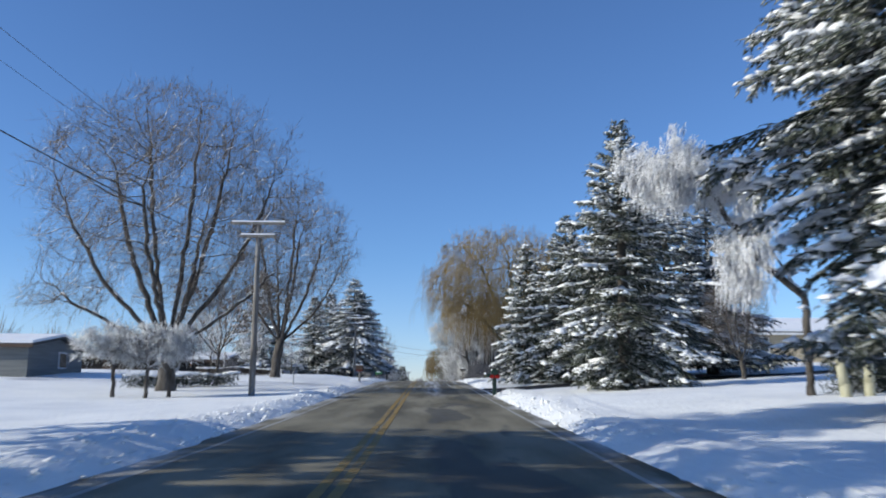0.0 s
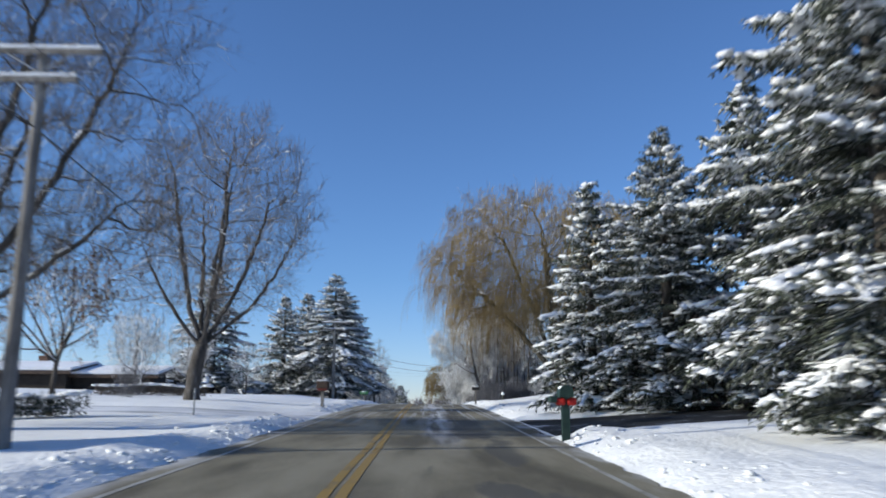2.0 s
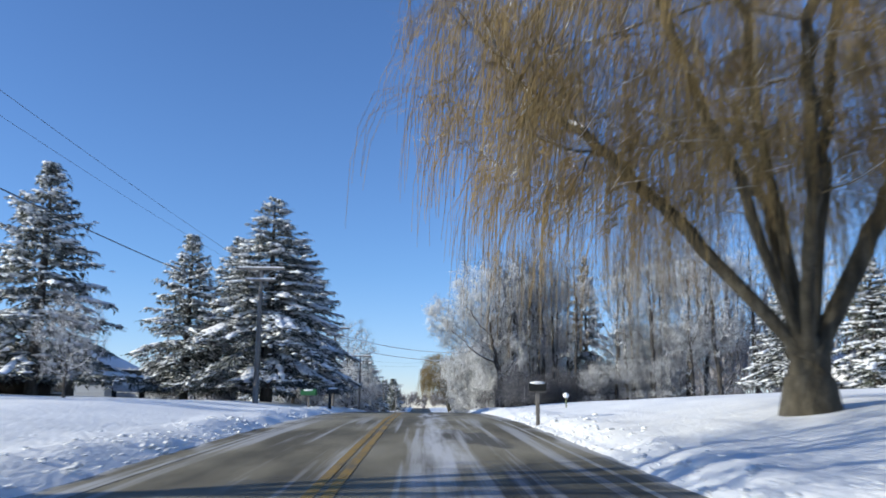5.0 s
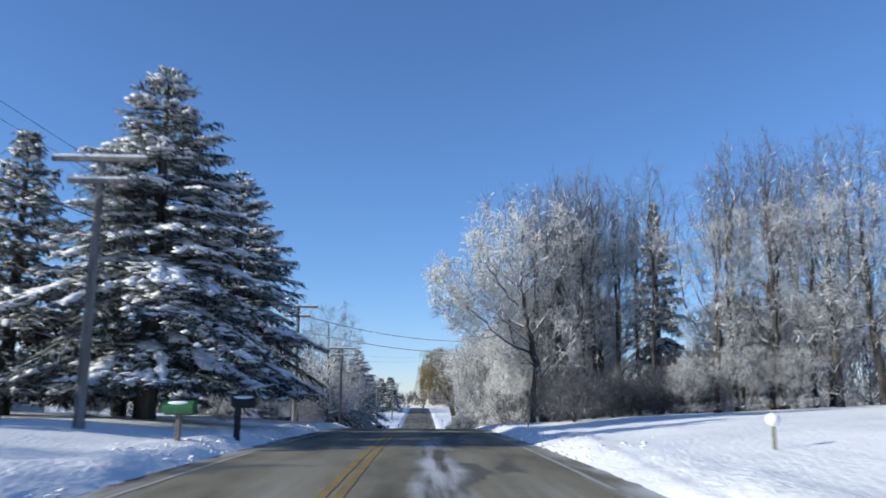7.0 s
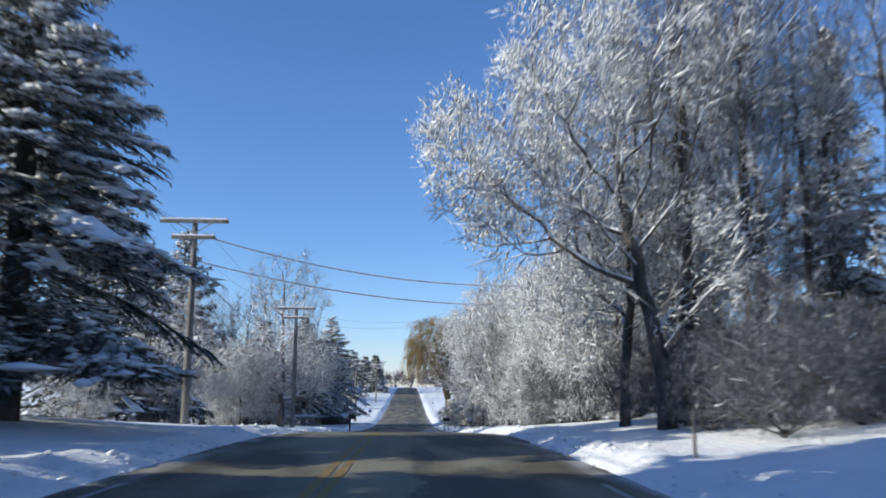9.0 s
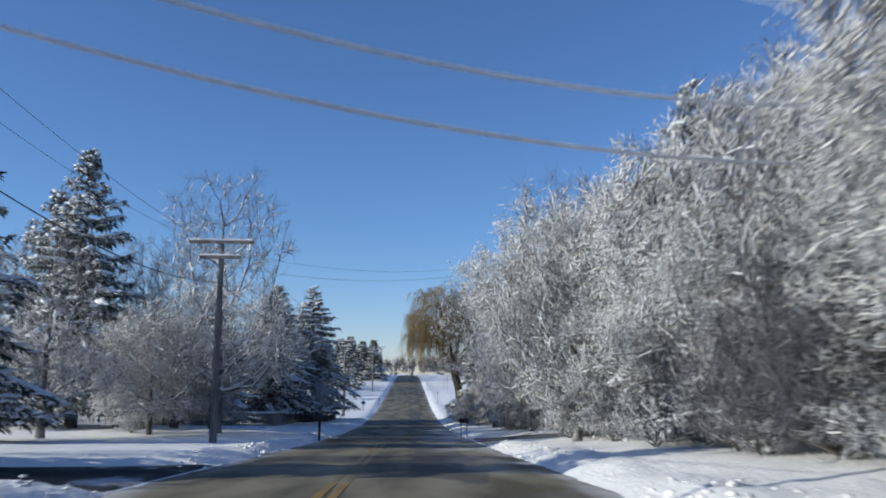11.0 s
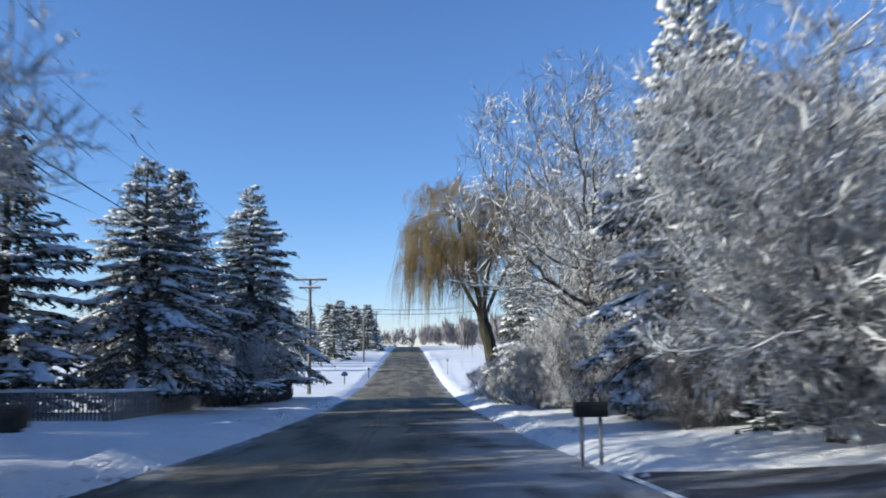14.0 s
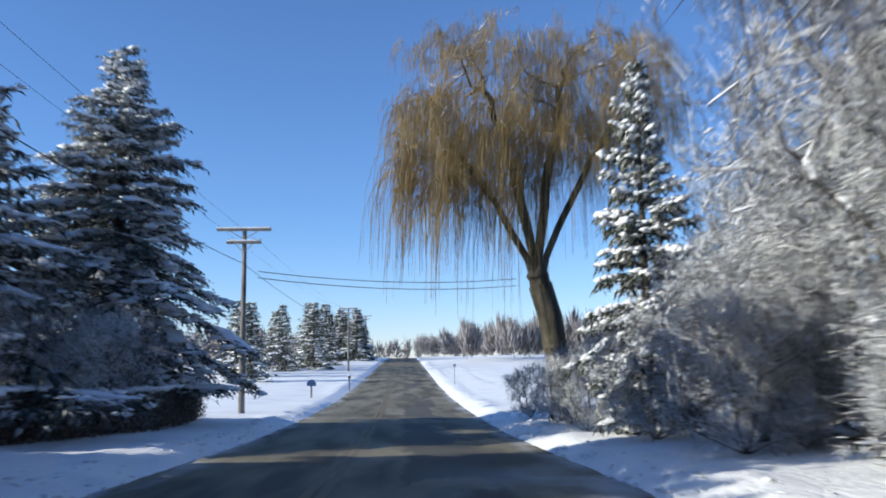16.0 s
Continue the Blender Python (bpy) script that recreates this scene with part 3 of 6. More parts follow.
def branching(seed, blobs, n, fork, r_trunk, lean=(0.0, 0.0), step=0.42, kill=0.6, keep=0.55, up=0.10, twigs=4, twig_len=(0.35, 0.8), r_tip=0.0085, hollow=0.45, twig_up=0.25, low=0.6, wander=0.10, bend=0.0, stems=(), rise=0.35):
    """A tree whose limbs reach for places in its crown: rows of x, y, z, x, y, z, r0, r1, level."""
    rng = np.random.default_rng(seed)
    goal = crown_points(rng, n, blobs, hollow, low)
    k = max(2, int(fork / step))
    t = np.linspace(0, 1, k + 1)[:, None]
    nodes = [np.array([lean[0], lean[1], 0.0]) * f * f + np.array([0, 0, fork]) * f + rng.normal(0, 0.02, 3) * (f > 0) for f in t[:, 0]]
    parent = [-1] + list(range(k))
    way = [np.array([0, 0, 1.0])] * (k + 1)
    kids = [1] * k + [0]
    for stem in stems:                       # main limbs that leave the fork
        p0, d = nodes[k], np.array(stem, float) - nodes[k]
        mid = p0 + d * [0.62, 0.62, rise]
        count = max(2, int(np.linalg.norm(d) / step))
        last = k
        for f in np.linspace(0, 1, count + 1)[1:]:
            p = p0 * (1 - f) ** 2 + 2 * f * (1 - f) * mid + f * f * np.array(stem) + rng.normal(0, 0.035, 3)
            way.append((p - nodes[last]) / np.linalg.norm(p - nodes[last]))
            nodes.append(p)
            parent.append(last)
            kids[last] += 1
            kids.append(0)
            last = len(nodes) - 1
    kids[k] = 3 if stems else 0
    pos = np.array(nodes)
    first = k if stems else max(0, k - 2)
    near = np.full(len(goal), 1e9)
    who = np.zeros(len(goal), int)
    start = first
    for _ in range(140):
        fresh = pos[start:]
        if not len(fresh) or not len(goal):
            break
        dd = np.linalg.norm(goal[:, None] - fresh[None], axis=2)
        best = dd.argmin(1)
        better = dd[np.arange(len(goal)), best] < near
        near = np.where(better, dd[np.arange(len(goal)), best], near)
        who = np.where(better, best + start, who)
        live = near > kill
        goal, near, who = goal[live], near[live], who[live]
        start = len(pos)
        made = []
        for i in np.unique(who):
            if kids[i] >= 3:
                near[who == i] = 1e9
                continue
            v = goal[who == i] - pos[i]
            v = (v / (np.linalg.norm(v, axis=1, keepdims=True) + 1e-6)).mean(0)
            v = v / (np.linalg.norm(v) + 1e-6)
            if kids[i] == 0 or i < k:
                v = v + keep * way[i]
            v = v + rng.normal(0, wander, 3) + np.array([0, 0, up])
            v /= np.linalg.norm(v) + 1e-6
            made.append(pos[i] + v * step)
            parent.append(int(i))
            way.append(v)
            kids[i] += 1
            kids.append(0)
        if not made:
            break
        pos = np.concatenate([pos, np.array(made)])
    parent = np.array(parent)
    m = len(pos)
    for _ in range(2):                       # ease the bends
        acc, num = np.zeros_like(pos), np.zeros(m)
        np.add.at(acc, parent[1:], pos[1:])
        np.add.at(num, parent[1:], 1)
        inner = (num > 0) & (np.arange(m) > k)
        pos[inner] = 0.5 * pos[inner] + 0.25 * pos[parent[inner]] + 0.25 * acc[inner] / num[inner, None]
    tips = np.zeros(m)
    for i in range(m - 1, -1, -1):
        tips[i] = max(tips[i], 1)
        if parent[i] >= 0:
            tips[parent[i]] += tips[i]
    e = math.log(tips[0]) / math.log(r_trunk / r_tip)
    r = r_tip * tips ** (1 / e)
    if bend:
        pos[:, 2] -= bend * np.clip(np.hypot(pos[:, 0], pos[:, 1]) - 1.5, 0, 99) ** 2 * np.clip(0.05 / r, 0, 1)
    a, b = pos[parent[1:]], pos[1:]
    idx = np.arange(1, m)
    r0 = np.minimum(r[parent[1:]], r[1:] * np.where(parent[1:] == k, 2.6, 1.4))
    r0[:k] = r[parent[1:k + 1]]
    r0[0] *= 1.35
    if stems:
        r[k] *= 0.72
    level = np.where(idx <= k, 0, np.where(r[1:] > 0.055, 1, np.where(r[1:] > 0.026, 2, 3)))
    rows = [np.concatenate([a, b, r0[:, None], r[1:, None], level[:, None]], 1)]
    thin = idx[r[1:] < 0.03]
    src = np.repeat(thin, twigs)
    for gen in range(2):
        d0 = pos[src] - pos[parent[src]] if gen == 0 else ends - base
        d0 /= np.linalg.norm(d0, axis=1, keepdims=True) + 1e-6
        v = 0.65 * d0 + rng.normal(0, 0.5, (len(d0), 3)) + [0, 0, twig_up]
        v /= np.linalg.norm(v, axis=1, keepdims=True)
        ln = rng.uniform(*twig_len, len(v))[:, None] * (1.0 if gen == 0 else 0.6)
        base = pos[src] + (pos[parent[src]] - pos[src]) * rng.random((len(src), 1)) if gen == 0 else base + (ends - base) * rng.uniform(0.3, 1, (len(v), 1))
        ends = base + v * ln
        ends[:, 2] = np.maximum(ends[:, 2], 0.12)
        rr = np.full((len(v), 1), r_tip * (0.85 if gen == 0 else 0.6))
        rows.append(np.concatenate([base, ends, rr, rr * 0.4, np.full((len(v), 1), 4.0 + gen)], 1))
    return np.concatenate(rows)


def bare_meshes(name, segs, twig_mat, bark, snow=0.5, snow_size=1.0, twig_r=0.008, seed=0, rime=1.0, clumps=0, fade=0.0, many=11, puff=0.05, level_at=0.30, top=94, coarse=1.0):
    """Trunk with limbs, fine twigs, and the snow and frost that cling to them."""
    rng = np.random.default_rng(seed)
    segs = segs.copy()
    segs[:, 6:8] = np.maximum(segs[:, 6:8], twig_r)
    lev = segs[:, 8]
    thick = segs[lev <= 1]
    run = thick[:, 3:6] - thick[:, :3]
    run = run / (np.linalg.norm(run, axis=1, keepdims=True) + 1e-9) * thick[:, 7:8] * 0.4
    thick[:, :3] -= run                    # each length reaches a little into the next
    thick[:, 3:6] += run
    wood = [tubes(thick, 10 if segs[0, 6] > 0.2 else 5), tubes(segs[lev == 2], 4 if segs[0, 6] > 0.2 else 3)]
    wood = [(v, np.concatenate([f[:, [0, 1, 2]], f[:, [0, 2, 3]]])) for v, f in wood]
    made = {"trunk": mesh_of(name + "_trunk", *join(wood), bark, True)}
    d = segs[:, 3:6] - segs[:, :3]
    flat = np.hypot(d[:, 0], d[:, 1]) / (np.linalg.norm(d, axis=1) + 1e-9)
    chance = snow * np.where(lev <= 2, 1.6, 1.0) * (1 + fade * (0.5 - segs[:, 5] / segs[:, 5].max()) * 2)
    pick = (flat > level_at) & (rng.random(len(segs)) < chance) & (lev > 0)
    rimed = pick & (lev >= 4)
    groups = []
    mid = (lev == 3)
    if mid.any():
        v, f = tubes(segs[mid], 3)
        groups.append((v, np.concatenate([f[:, [0, 1, 2]], f[:, [0, 2, 3]]])))
    fine = (lev >= 4) & ~rimed
    if fine.any():
        g = segs[fine]
        groups.append(slivers(g[:, :3], g[:, 3:6] + (g[:, 3:6] - g[:, :3]) * 0.5, g[:, 6] * 1.0))
    if groups:
        made["twigs"] = mesh_of(name + "_twigs", *join(groups), twig_mat)
    groups = []
    heavy = pick & (lev <= 3)
    if heavy.any():
        s = segs[heavy].copy()
        size = snow_size * rng.uniform(0.7, 1.4, len(s))
        w = (s[:, 6:8] * 0.55 + 0.010) * size[:, None]
        s[:, 2] += s[:, 6] * 0.75 + w[:, 0] * 0.45
        s[:, 5] += s[:, 7] * 0.75 + w[:, 1] * 0.45
        s[:, 6:8] = w
        v, f = tubes(s, 4)
        groups.append((v, np.concatenate([f[:, [0, 1, 2]], f[:, [0, 2, 3]]])))
    if rimed.any():
        g = segs[rimed]
        k = rng.uniform(0.6, 1.5, len(g)) * snow_size
        made["frost"] = mesh_of(name + "_frost", *slivers(g[:, :3], g[:, 3:6] + (g[:, 3:6] - g[:, :3]) * 0.5 - [0, 0, 0.03], (g[:, 6] * 0.6 + 0.009) * k * rime), RIME)
    if clumps:
        tips = segs[(lev >= 4) & (segs[:, 5] < np.percentile(segs[:, 5], top))]
        lump = vnoise(tips[:, 3] * 1.1 + tips[:, 5] * 0.4, tips[:, 4] * 1.1 + tips[:, 5] * 0.9, seed) + rng.normal(0, 0.08, len(tips))
        tips = tips[lump > np.percentile(lump, 55)]
        at = tips[rng.integers(0, len(tips), clumps)]
        c = at[:, :3] + (at[:, 3:6] - at[:, :3]) * rng.random((clumps, 1)) + [0, 0, 0.02]
        k = rng.gamma(3.0, 0.010, clumps) + 0.012
        dd = at[:, 3:6] - at[:, :3]
        # sprays of frost round the tips
        e = np.repeat(at[:, 3:6], many, 0) + rng.normal(0, puff, (clumps * many, 3))
        way = np.repeat(dd / (np.linalg.norm(dd, axis=1, keepdims=True) + 1e-9), many, 0) * 0.7 + rng.normal(0, 0.55, (clumps * many, 3))
        long = np.repeat(rng.gamma(4.0, 0.045, clumps), many)[:, None] * rng.uniform(0.5, 1.3, (clumps * many, 1))
        sprays = slivers(e, e + way * long * (0.6 + 0.4 * coarse), rng.uniform(0.010, 0.022, clumps * many) * coarse)
        groups.append(pads(c, k * 1.5, k * 0.7, k * 0.55, np.arctan2(dd[:, 1], dd[:, 0]), rng, True))
        made["tips"] = mesh_of(name + "_tips", *sprays, SNOW_TREE)
    if groups:
        made["snow"] = mesh_of(name + "_snow", *join(groups), SNOW_TREE, False)
    return made


def plant(kind_name, meshes, at, scale=1.0, rz=0.0, label="", category="tree", group="", sz=None):
    """A tree or bush of the given part meshes, standing at a place."""
    ob = new(kind_name)
    ob.matrix_basis = pose(*at, 0, 0, rz)
    ob.scale = (scale, scale, sz or scale)
    names = {"trunk": "trunk", "frost": "frosted_twig_crown", "tips": "frost_sprays", "twigs": "twig_crown", "snow": "snow", "crown": "crown", "strands": "strand_curtain", "leaves": "leaves", "limbs": "limbs"}
    for key, me in meshes.items():
        part_ob = child(names[key], me, ob)
        if key in ("twigs", "frost", "tips", "snow", "strands", "leaves"):
            part_ob["kind"] = "stuff"
    return tagged(ob, label, category, group)


def snow_ridge(pts, width, thick, rng):
    """A lumpy, rounded ridge of snow lying along a bough, as corners and triangles; pts are the bough's stations."""
    n, sides = len(pts), 6
    t = np.linspace(0, 1, n)
    swell = np.sin(np.pi * np.clip(t * 0.86 + 0.07, 0, 1)) ** 0.7 * rng.uniform(0.35, 1.5, n)
    d = np.gradient(pts, axis=0)
    side = np.stack([-d[:, 1], d[:, 0], 0 * t], 1)
    side /= np.linalg.norm(side, axis=1, keepdims=True) + 1e-6
    ang = np.arange(sides) * 2 * np.pi / sides + 0.3
    ring = side[:, None] * (np.cos(ang) * width)[None, :, None] * swell[:, None, None]
    ring[..., 2] += np.sin(ang)[None] * thick * swell[:, None] + (thick * 0.55 * swell)[:, None] - np.abs(np.cos(ang))[None] * width * 0.35 * swell[:, None]
    ring *= rng.uniform(0.8, 1.2, (n, sides, 1))
    v = np.concatenate([(pts[:, None] + ring).reshape(-1, 3), pts[:1], pts[-1:]])
    i = np.arange(sides)
    j = (i + 1) % sides
    f = [np.stack([i, j, j + sides], 1)[None] + (np.arange(n - 1) * sides)[:, None, None], np.stack([i, j + sides, i + sides], 1)[None] + (np.arange(n - 1) * sides)[:, None, None]]
    f = [a.reshape(-1, 3) for a in f] + [np.stack([j, i, i * 0 + n * sides], 1), np.stack([i, j, i * 0 + n * sides + 1], 1) + np.array([[1, 1, 0]]) * (n - 1) * sides]
    return v, np.concatenate(f)


def spruce_meshes(name, seed, H, R, clear=0.0, needles=None, density=1.0, snow=0.75, power=0.85, pad=1.0, belly=0.0, lift=0.55, sag=0.52):
    """A spruce: trunk, drooping boughs of needled branchlets, and the snow lying on them. clear: height without boughs; belly: height of the widest boughs."""
    rng = np.random.default_rng(seed)
    ts = [(0, 0, 0, 0, 0, H * 0.5, R * 0.07, R * 0.045), (0, 0, H * 0.5, 0, 0, H * 0.99, R * 0.045, 0.015)]
    A, B, Rr, HA, HB, HR, PC, PX, PY, PZ, PA, ridges = [], [], [], [], [], [], [], [], [], [], [], []
    z = max(0.3, clear)
    fat = 1 / max(0.45, density) ** 0.75
    while z < H * 0.985:
        f = max(0.0, (z - clear * 0.6) / (H - clear * 0.6))
        n = int(rng.integers(5, 8)) if f < 0.75 else int(rng.integers(4, 6))
        grown = min(1.0, 0.42 + 0.58 * z / belly) if belly else 1.0
        for a in rng.uniform(0, 6.283) + np.arange(n) * 6.283 / n + rng.normal(0, 0.25, n):
            L = R * grown * (1 - f) ** power * rng.uniform(0.6, 1.18) * (1 - 0.4 * max(0.0, (f - 0.75) / 0.25)) + 0.13
            z0 = z + rng.uniform(-0.2, 0.2)
            out = np.array([math.cos(a), math.sin(a), 0.0])
            rise, droop, hook = lift * f - 0.05, sag * (1 - f) + 0.08, 0.14
            rest = max(0.35, clear * 0.8)
            if z0 + L * (rise - droop + hook) < rest:
                droop = max(0.05, rise + hook + (z0 - rest) / L)

            def along(t):
                t = np.asarray(t, float)
                p = out * (L * t)[..., None]
                p[..., 2] = z0 + L * (rise * t - droop * t * t + hook * t ** 4)
                return p

            load = rng.random() < snow
            m = max(3, int(L * 3.4 * density + 1))
            for i in range(m):
                t = min(1.0, 0.14 + 0.86 * (i + rng.random() * 0.7) / m)
                c = along(t)
                slope = rise - 2 * droop * t + 4 * hook * t ** 3
                for s in (-1, 1, 0):
                    if s == 0 and i < m - 1 and rng.random() < 0.5:
                        continue
                    ln = ((0.44 * L * (1.05 - 0.75 * t) + 0.16) if s else 0.30) * rng.uniform(0.7, 1.25)
                    ln = min(ln, 1.3)
                    yaw = a + s * rng.uniform(0.65, 1.15)
                    d = np.array([math.cos(yaw), math.sin(yaw), slope * 0.6 - rng.uniform(0.05, 0.40) + (0.35 if f > 0.85 else 0)])
                    q = c + d * ln
                    A.append(c), B.append(q), Rr.append((0.042 + 0.035 * rng.random()) * fat)
                    k = max(1, int(ln * 5.5 * density + 0.4))
                    for j in range(k):
                        u = (j + rng.random()) / k
                        h = rng.uniform(0.14, 0.32) * fat
                        y2 = yaw + rng.choice((-1, 1)) * rng.uniform(0.3, 1.0)
                        p = c + d * ln * u
                        HA.append(p), HB.append(p + h * np.array([math.cos(y2) * 0.8, math.sin(y2) * 0.8, -rng.uniform(0.3, 1.0)])), HR.append(rng.uniform(0.035, 0.06) * fat)
                    if load and s and rng.random() < 0.55:
                        w = rng.uniform(0.6, 1.3) * pad * fat
                        e = c + d * ln * rng.uniform(0.25, 0.75)
                        PC.append((e[0], e[1], e[2] + 0.05)), PX.append((0.09 + 0.22 * ln) * w), PY.append((0.11 + 0.05 * ln) * w), PZ.append(0.062 * w), PA.append(yaw)
            if load and L > 0.5:
                for t0, t1 in ((0.28, 0.58), (0.55, 1.02)) if L > 1.2 else ((0.3, 1.0),):
                    if rng.random() < (0.6 if t0 == 0.28 else 0.3):
                        continue
                    st = along(np.linspace(t0 + rng.uniform(-0.06, 0.08), t1 + rng.uniform(-0.08, 0.03), 5))
                    off = rng.normal(0, 0.06 * L)
                    st += np.array([-out[1] * off, out[0] * off, 0.0])
                    ridges.append(snow_ridge(st, min(0.26, 0.09 + 0.06 * L) * rng.uniform(0.45, 1.25) * pad, min(0.09, 0.035 + 0.014 * L) * rng.uniform(0.7, 1.3) * pad, rng))
                for _ in range(int(5 * L * min(1.4, density))):
                    t, lat = rng.uniform(0.4, 1.03), rng.normal(0, 0.11 * L)
                    e = along(t) + np.array([-out[1] * lat, out[0] * lat, 0.03 - 0.3 * abs(lat)])
                    w = rng.uniform(0.6, 1.25) * pad
                    PC.append(tuple(e)), PX.append(0.20 * w), PY.append(0.14 * w), PZ.append(0.08 * w), PA.append(a + rng.normal(0, 0.5))
        z += (0.56 - 0.28 * f) * rng.uniform(0.8, 1.2) / min(1.0, density + 0.3)
    crown = join([spindles(np.array(A), np.array(B), np.array(Rr), 0.8), slivers(np.array(HA), np.array(HB), np.array(HR))])
    made = {"trunk": mesh_of(name + "_trunk", *tubes(ts, 8), BARK, True),
            "crown": mesh_of(name + "_crown", *crown, needles or NEEDLES)}
    if PC:
        ridges.append(pads(np.array(PC), np.array(PX), np.array(PY), np.array(PZ), np.array(PA), rng, True))
    if ridges:
        made["snow"] = mesh_of(name + "_snow", *join(ridges), SNOW_TREE, True)
    return made


def willow_meshes(name, segs, locks, per, drop, mat, bark, seed=0, thin=0.010, snow=0.28, floor=1.2, shed=None, spray=0.10, bends=4, by_height=((5, 8, 12), (1.25, 1.0, 0.4))):
    """A weeping tree: forked trunk and arching limbs, with locks of hanging strands from the tips; shed thins the locks by height."""
    rng = np.random.default_rng(seed)
    made = bare_meshes(name, segs, mat, bark, snow, 0.8, 0.009, seed, level_at=0.5)
    ends = segs[segs[:, 8] >= 3]
    if shed is not None:
        ends = ends[rng.random(len(ends)) < np.interp(ends[:, 5], *shed)]
    pick = ends[rng.integers(0, len(ends), locks)]
    top = pick[:, 3:6]
    far = np.hypot(top[:, 0], top[:, 1])
    out = top[:, :2] / (far[:, None] + 0.3) * 0.7 + rng.normal(0, 0.45, (locks, 2))
    length = rng.uniform(*drop, locks) * rng.choice((0.5, 0.9, 1.3), locks) * np.interp(top[:, 2], *by_height)
    p = np.repeat(top, per, 0) + rng.normal(0, spray, (locks * per, 3))
    out = np.repeat(out, per, 0) + rng.normal(0, 0.16, (locks * per, 2))
    length = np.repeat(length, per) * rng.uniform(0.55, 1.1, locks * per)
    n, rows, prev, count = bends, [], p, locks * per
    lift = rng.uniform(0.0, 0.30, count)
    for i in range(1, n + 1):
        t = i / n
        q = np.empty_like(p)
        go = np.minimum(length * 0.34, 0.85) * (1 - (1 - t) ** 2.2)
        q[:, :2] = p[:, :2] + out * go[:, None] + rng.normal(0, 0.025, (count, 2)) * t
        q[:, 2] = p[:, 2] + length * (lift * t * (1 - t) * 1.4 - 0.92 * t ** 1.6)
        q[:, 2] = np.maximum(q[:, 2], floor)
        rows.append(np.concatenate([prev, q, np.full((count, 1), thin * (1 - 0.5 * (i - 1) / n)), np.full((count, 1), thin * (1 - 0.5 * i / n))], 1))
        prev = q
    made["strands"] = mesh_of(name + "_strands", *tubes(np.concatenate(rows), 3), mat)
    return made


# ---- spruces ----
FROSTED_SPRUCE = "tall spruce white with frost and heavy snow on its boughs"
SPRUCE_LABEL = "tall spruce with snow-laden drooping boughs on a lawn"
SP_A = spruce_meshes("spruce_a", 11, 12.4, 4.5, pad=1.05, snow=0.8, belly=3.8, clear=0.3, density=1.6)
SP_B = spruce_meshes("spruce_b", 12, 10.5, 3.5, power=0.75, pad=1.15, snow=0.9, density=0.75, belly=2.5)
SP_C = spruce_meshes("spruce_c", 13, 12.5, 4.9, clear=1.3, needles=NEEDLES_GREY, snow=0.8, power=0.85, density=0.65)
SP_D = spruce_meshes("spruce_d", 14, 13.5, 4.9, clear=1.6, belly=3.5, needles=NEEDLES_GREY, snow=0.78, pad=1.25, power=0.78, density=1.6, lift=0.35, sag=0.75)
SP_E = spruce_meshes("spruce_e", 19, 13.5, 4.7, clear=0.8, belly=3.0, needles=NEEDLES_FROST, snow=0.9, pad=1.35, power=0.75, density=1.3)
SP_R0 = spruce_meshes("spruce_r", 15, 17.0, 5.5, clear=1.8, density=1.25, snow=0.75, power=0.62, pad=1.15, belly=5.5, lift=0.3)
# unseen shadow caster; its bare lower trunk lets sun reach the near lawn
SP_HIGH = spruce_meshes("spruce_high", 18, 16.0, 4.6, clear=4.5, density=0.6, snow=0.4, power=0.7)
SP_FAR = spruce_meshes("spruce_far", 16, 10.0, 3.0, density=0.45, snow=0.45)


def spruce(meshes, h, H, x, y, rz, label=SPRUCE_LABEL, group="spruces", wide=1.0):
    s = H / h
    return plant("spruce_tree", meshes, stand(x, y), s * wide * 1.06, rz, label, "spruce tree", group, s)


spruce(SP_R0, 17.0, 16.5, 10.6, 17.0, 20, wide=0.86)
spruce(SP_A, 12.4, 12.3, 8.8, 37.2, 0, "broad spruce with boughs to the ground and thick snow")
spruce(SP_A, 12.4, 10.4, 8.7, 51.6, 40)
spruce(SP_B, 10.5, 9.2, 6.5, 54.5, 190, wide=0.9)
spruce(SP_B, 10.5, 11.8, 11.6, 50.8, 100)
spruce(SP_C, 12.5, 12.4, 14.4, 49.5, 10)
spruce(SP_C, 12.5, 11.8, 17.8, 52.0, 70)
spruce(SP_B, 10.5, 8.5, 10.3, 57.0, 250)
spruce(SP_C, 12.5, 12.0, -19.2, 97.4, 0, "grey-green spruce with bare lower trunk and patchy snow")
spruce(SP_C, 12.5, 10.4, -14.5, 107.2, 300, wide=0.95)
spruce(SP_D, 13.5, 12.8, -9.35, 106.5, 200, wide=1.14)
spruce(SP_D, 13.5, 13.0, -9.7, 121.0, 330, wide=1.1)
spruce(SP_C, 12.5, 12.0, -13.4, 115.5, 60)
spruce(SP_C, 12.5, 16.4, -19.2, 171.4, 140, wide=0.8)
# added mostly hidden, to shade the thicket across the road
spruce(SP_C, 12.5, 15.6, -23.5, 178.0, 20, wide=0.9)
# unseen; added to throw the solid shadow that crosses the road
spruce(SP_C, 12.5, 11.5, -13.6, 138.0, 40, wide=0.85)
# unseen too; added to shade the opposite verge
spruce(SP_C, 12.5, 12.5, -17.5, 153.0, 170)
spruce(SP_D, 13.5, 11.0, -11.2, 191.5, 220, wide=1.08)
spruce(SP_B, 10.5, 10.5, -14.9, 187.0, 110, wide=1.2)
spruce(SP_C, 12.5, 12.6, -12.2, 200.0, 15)
spruce(SP_C, 12.5, 12.0, -13.9, 205.0, 190)
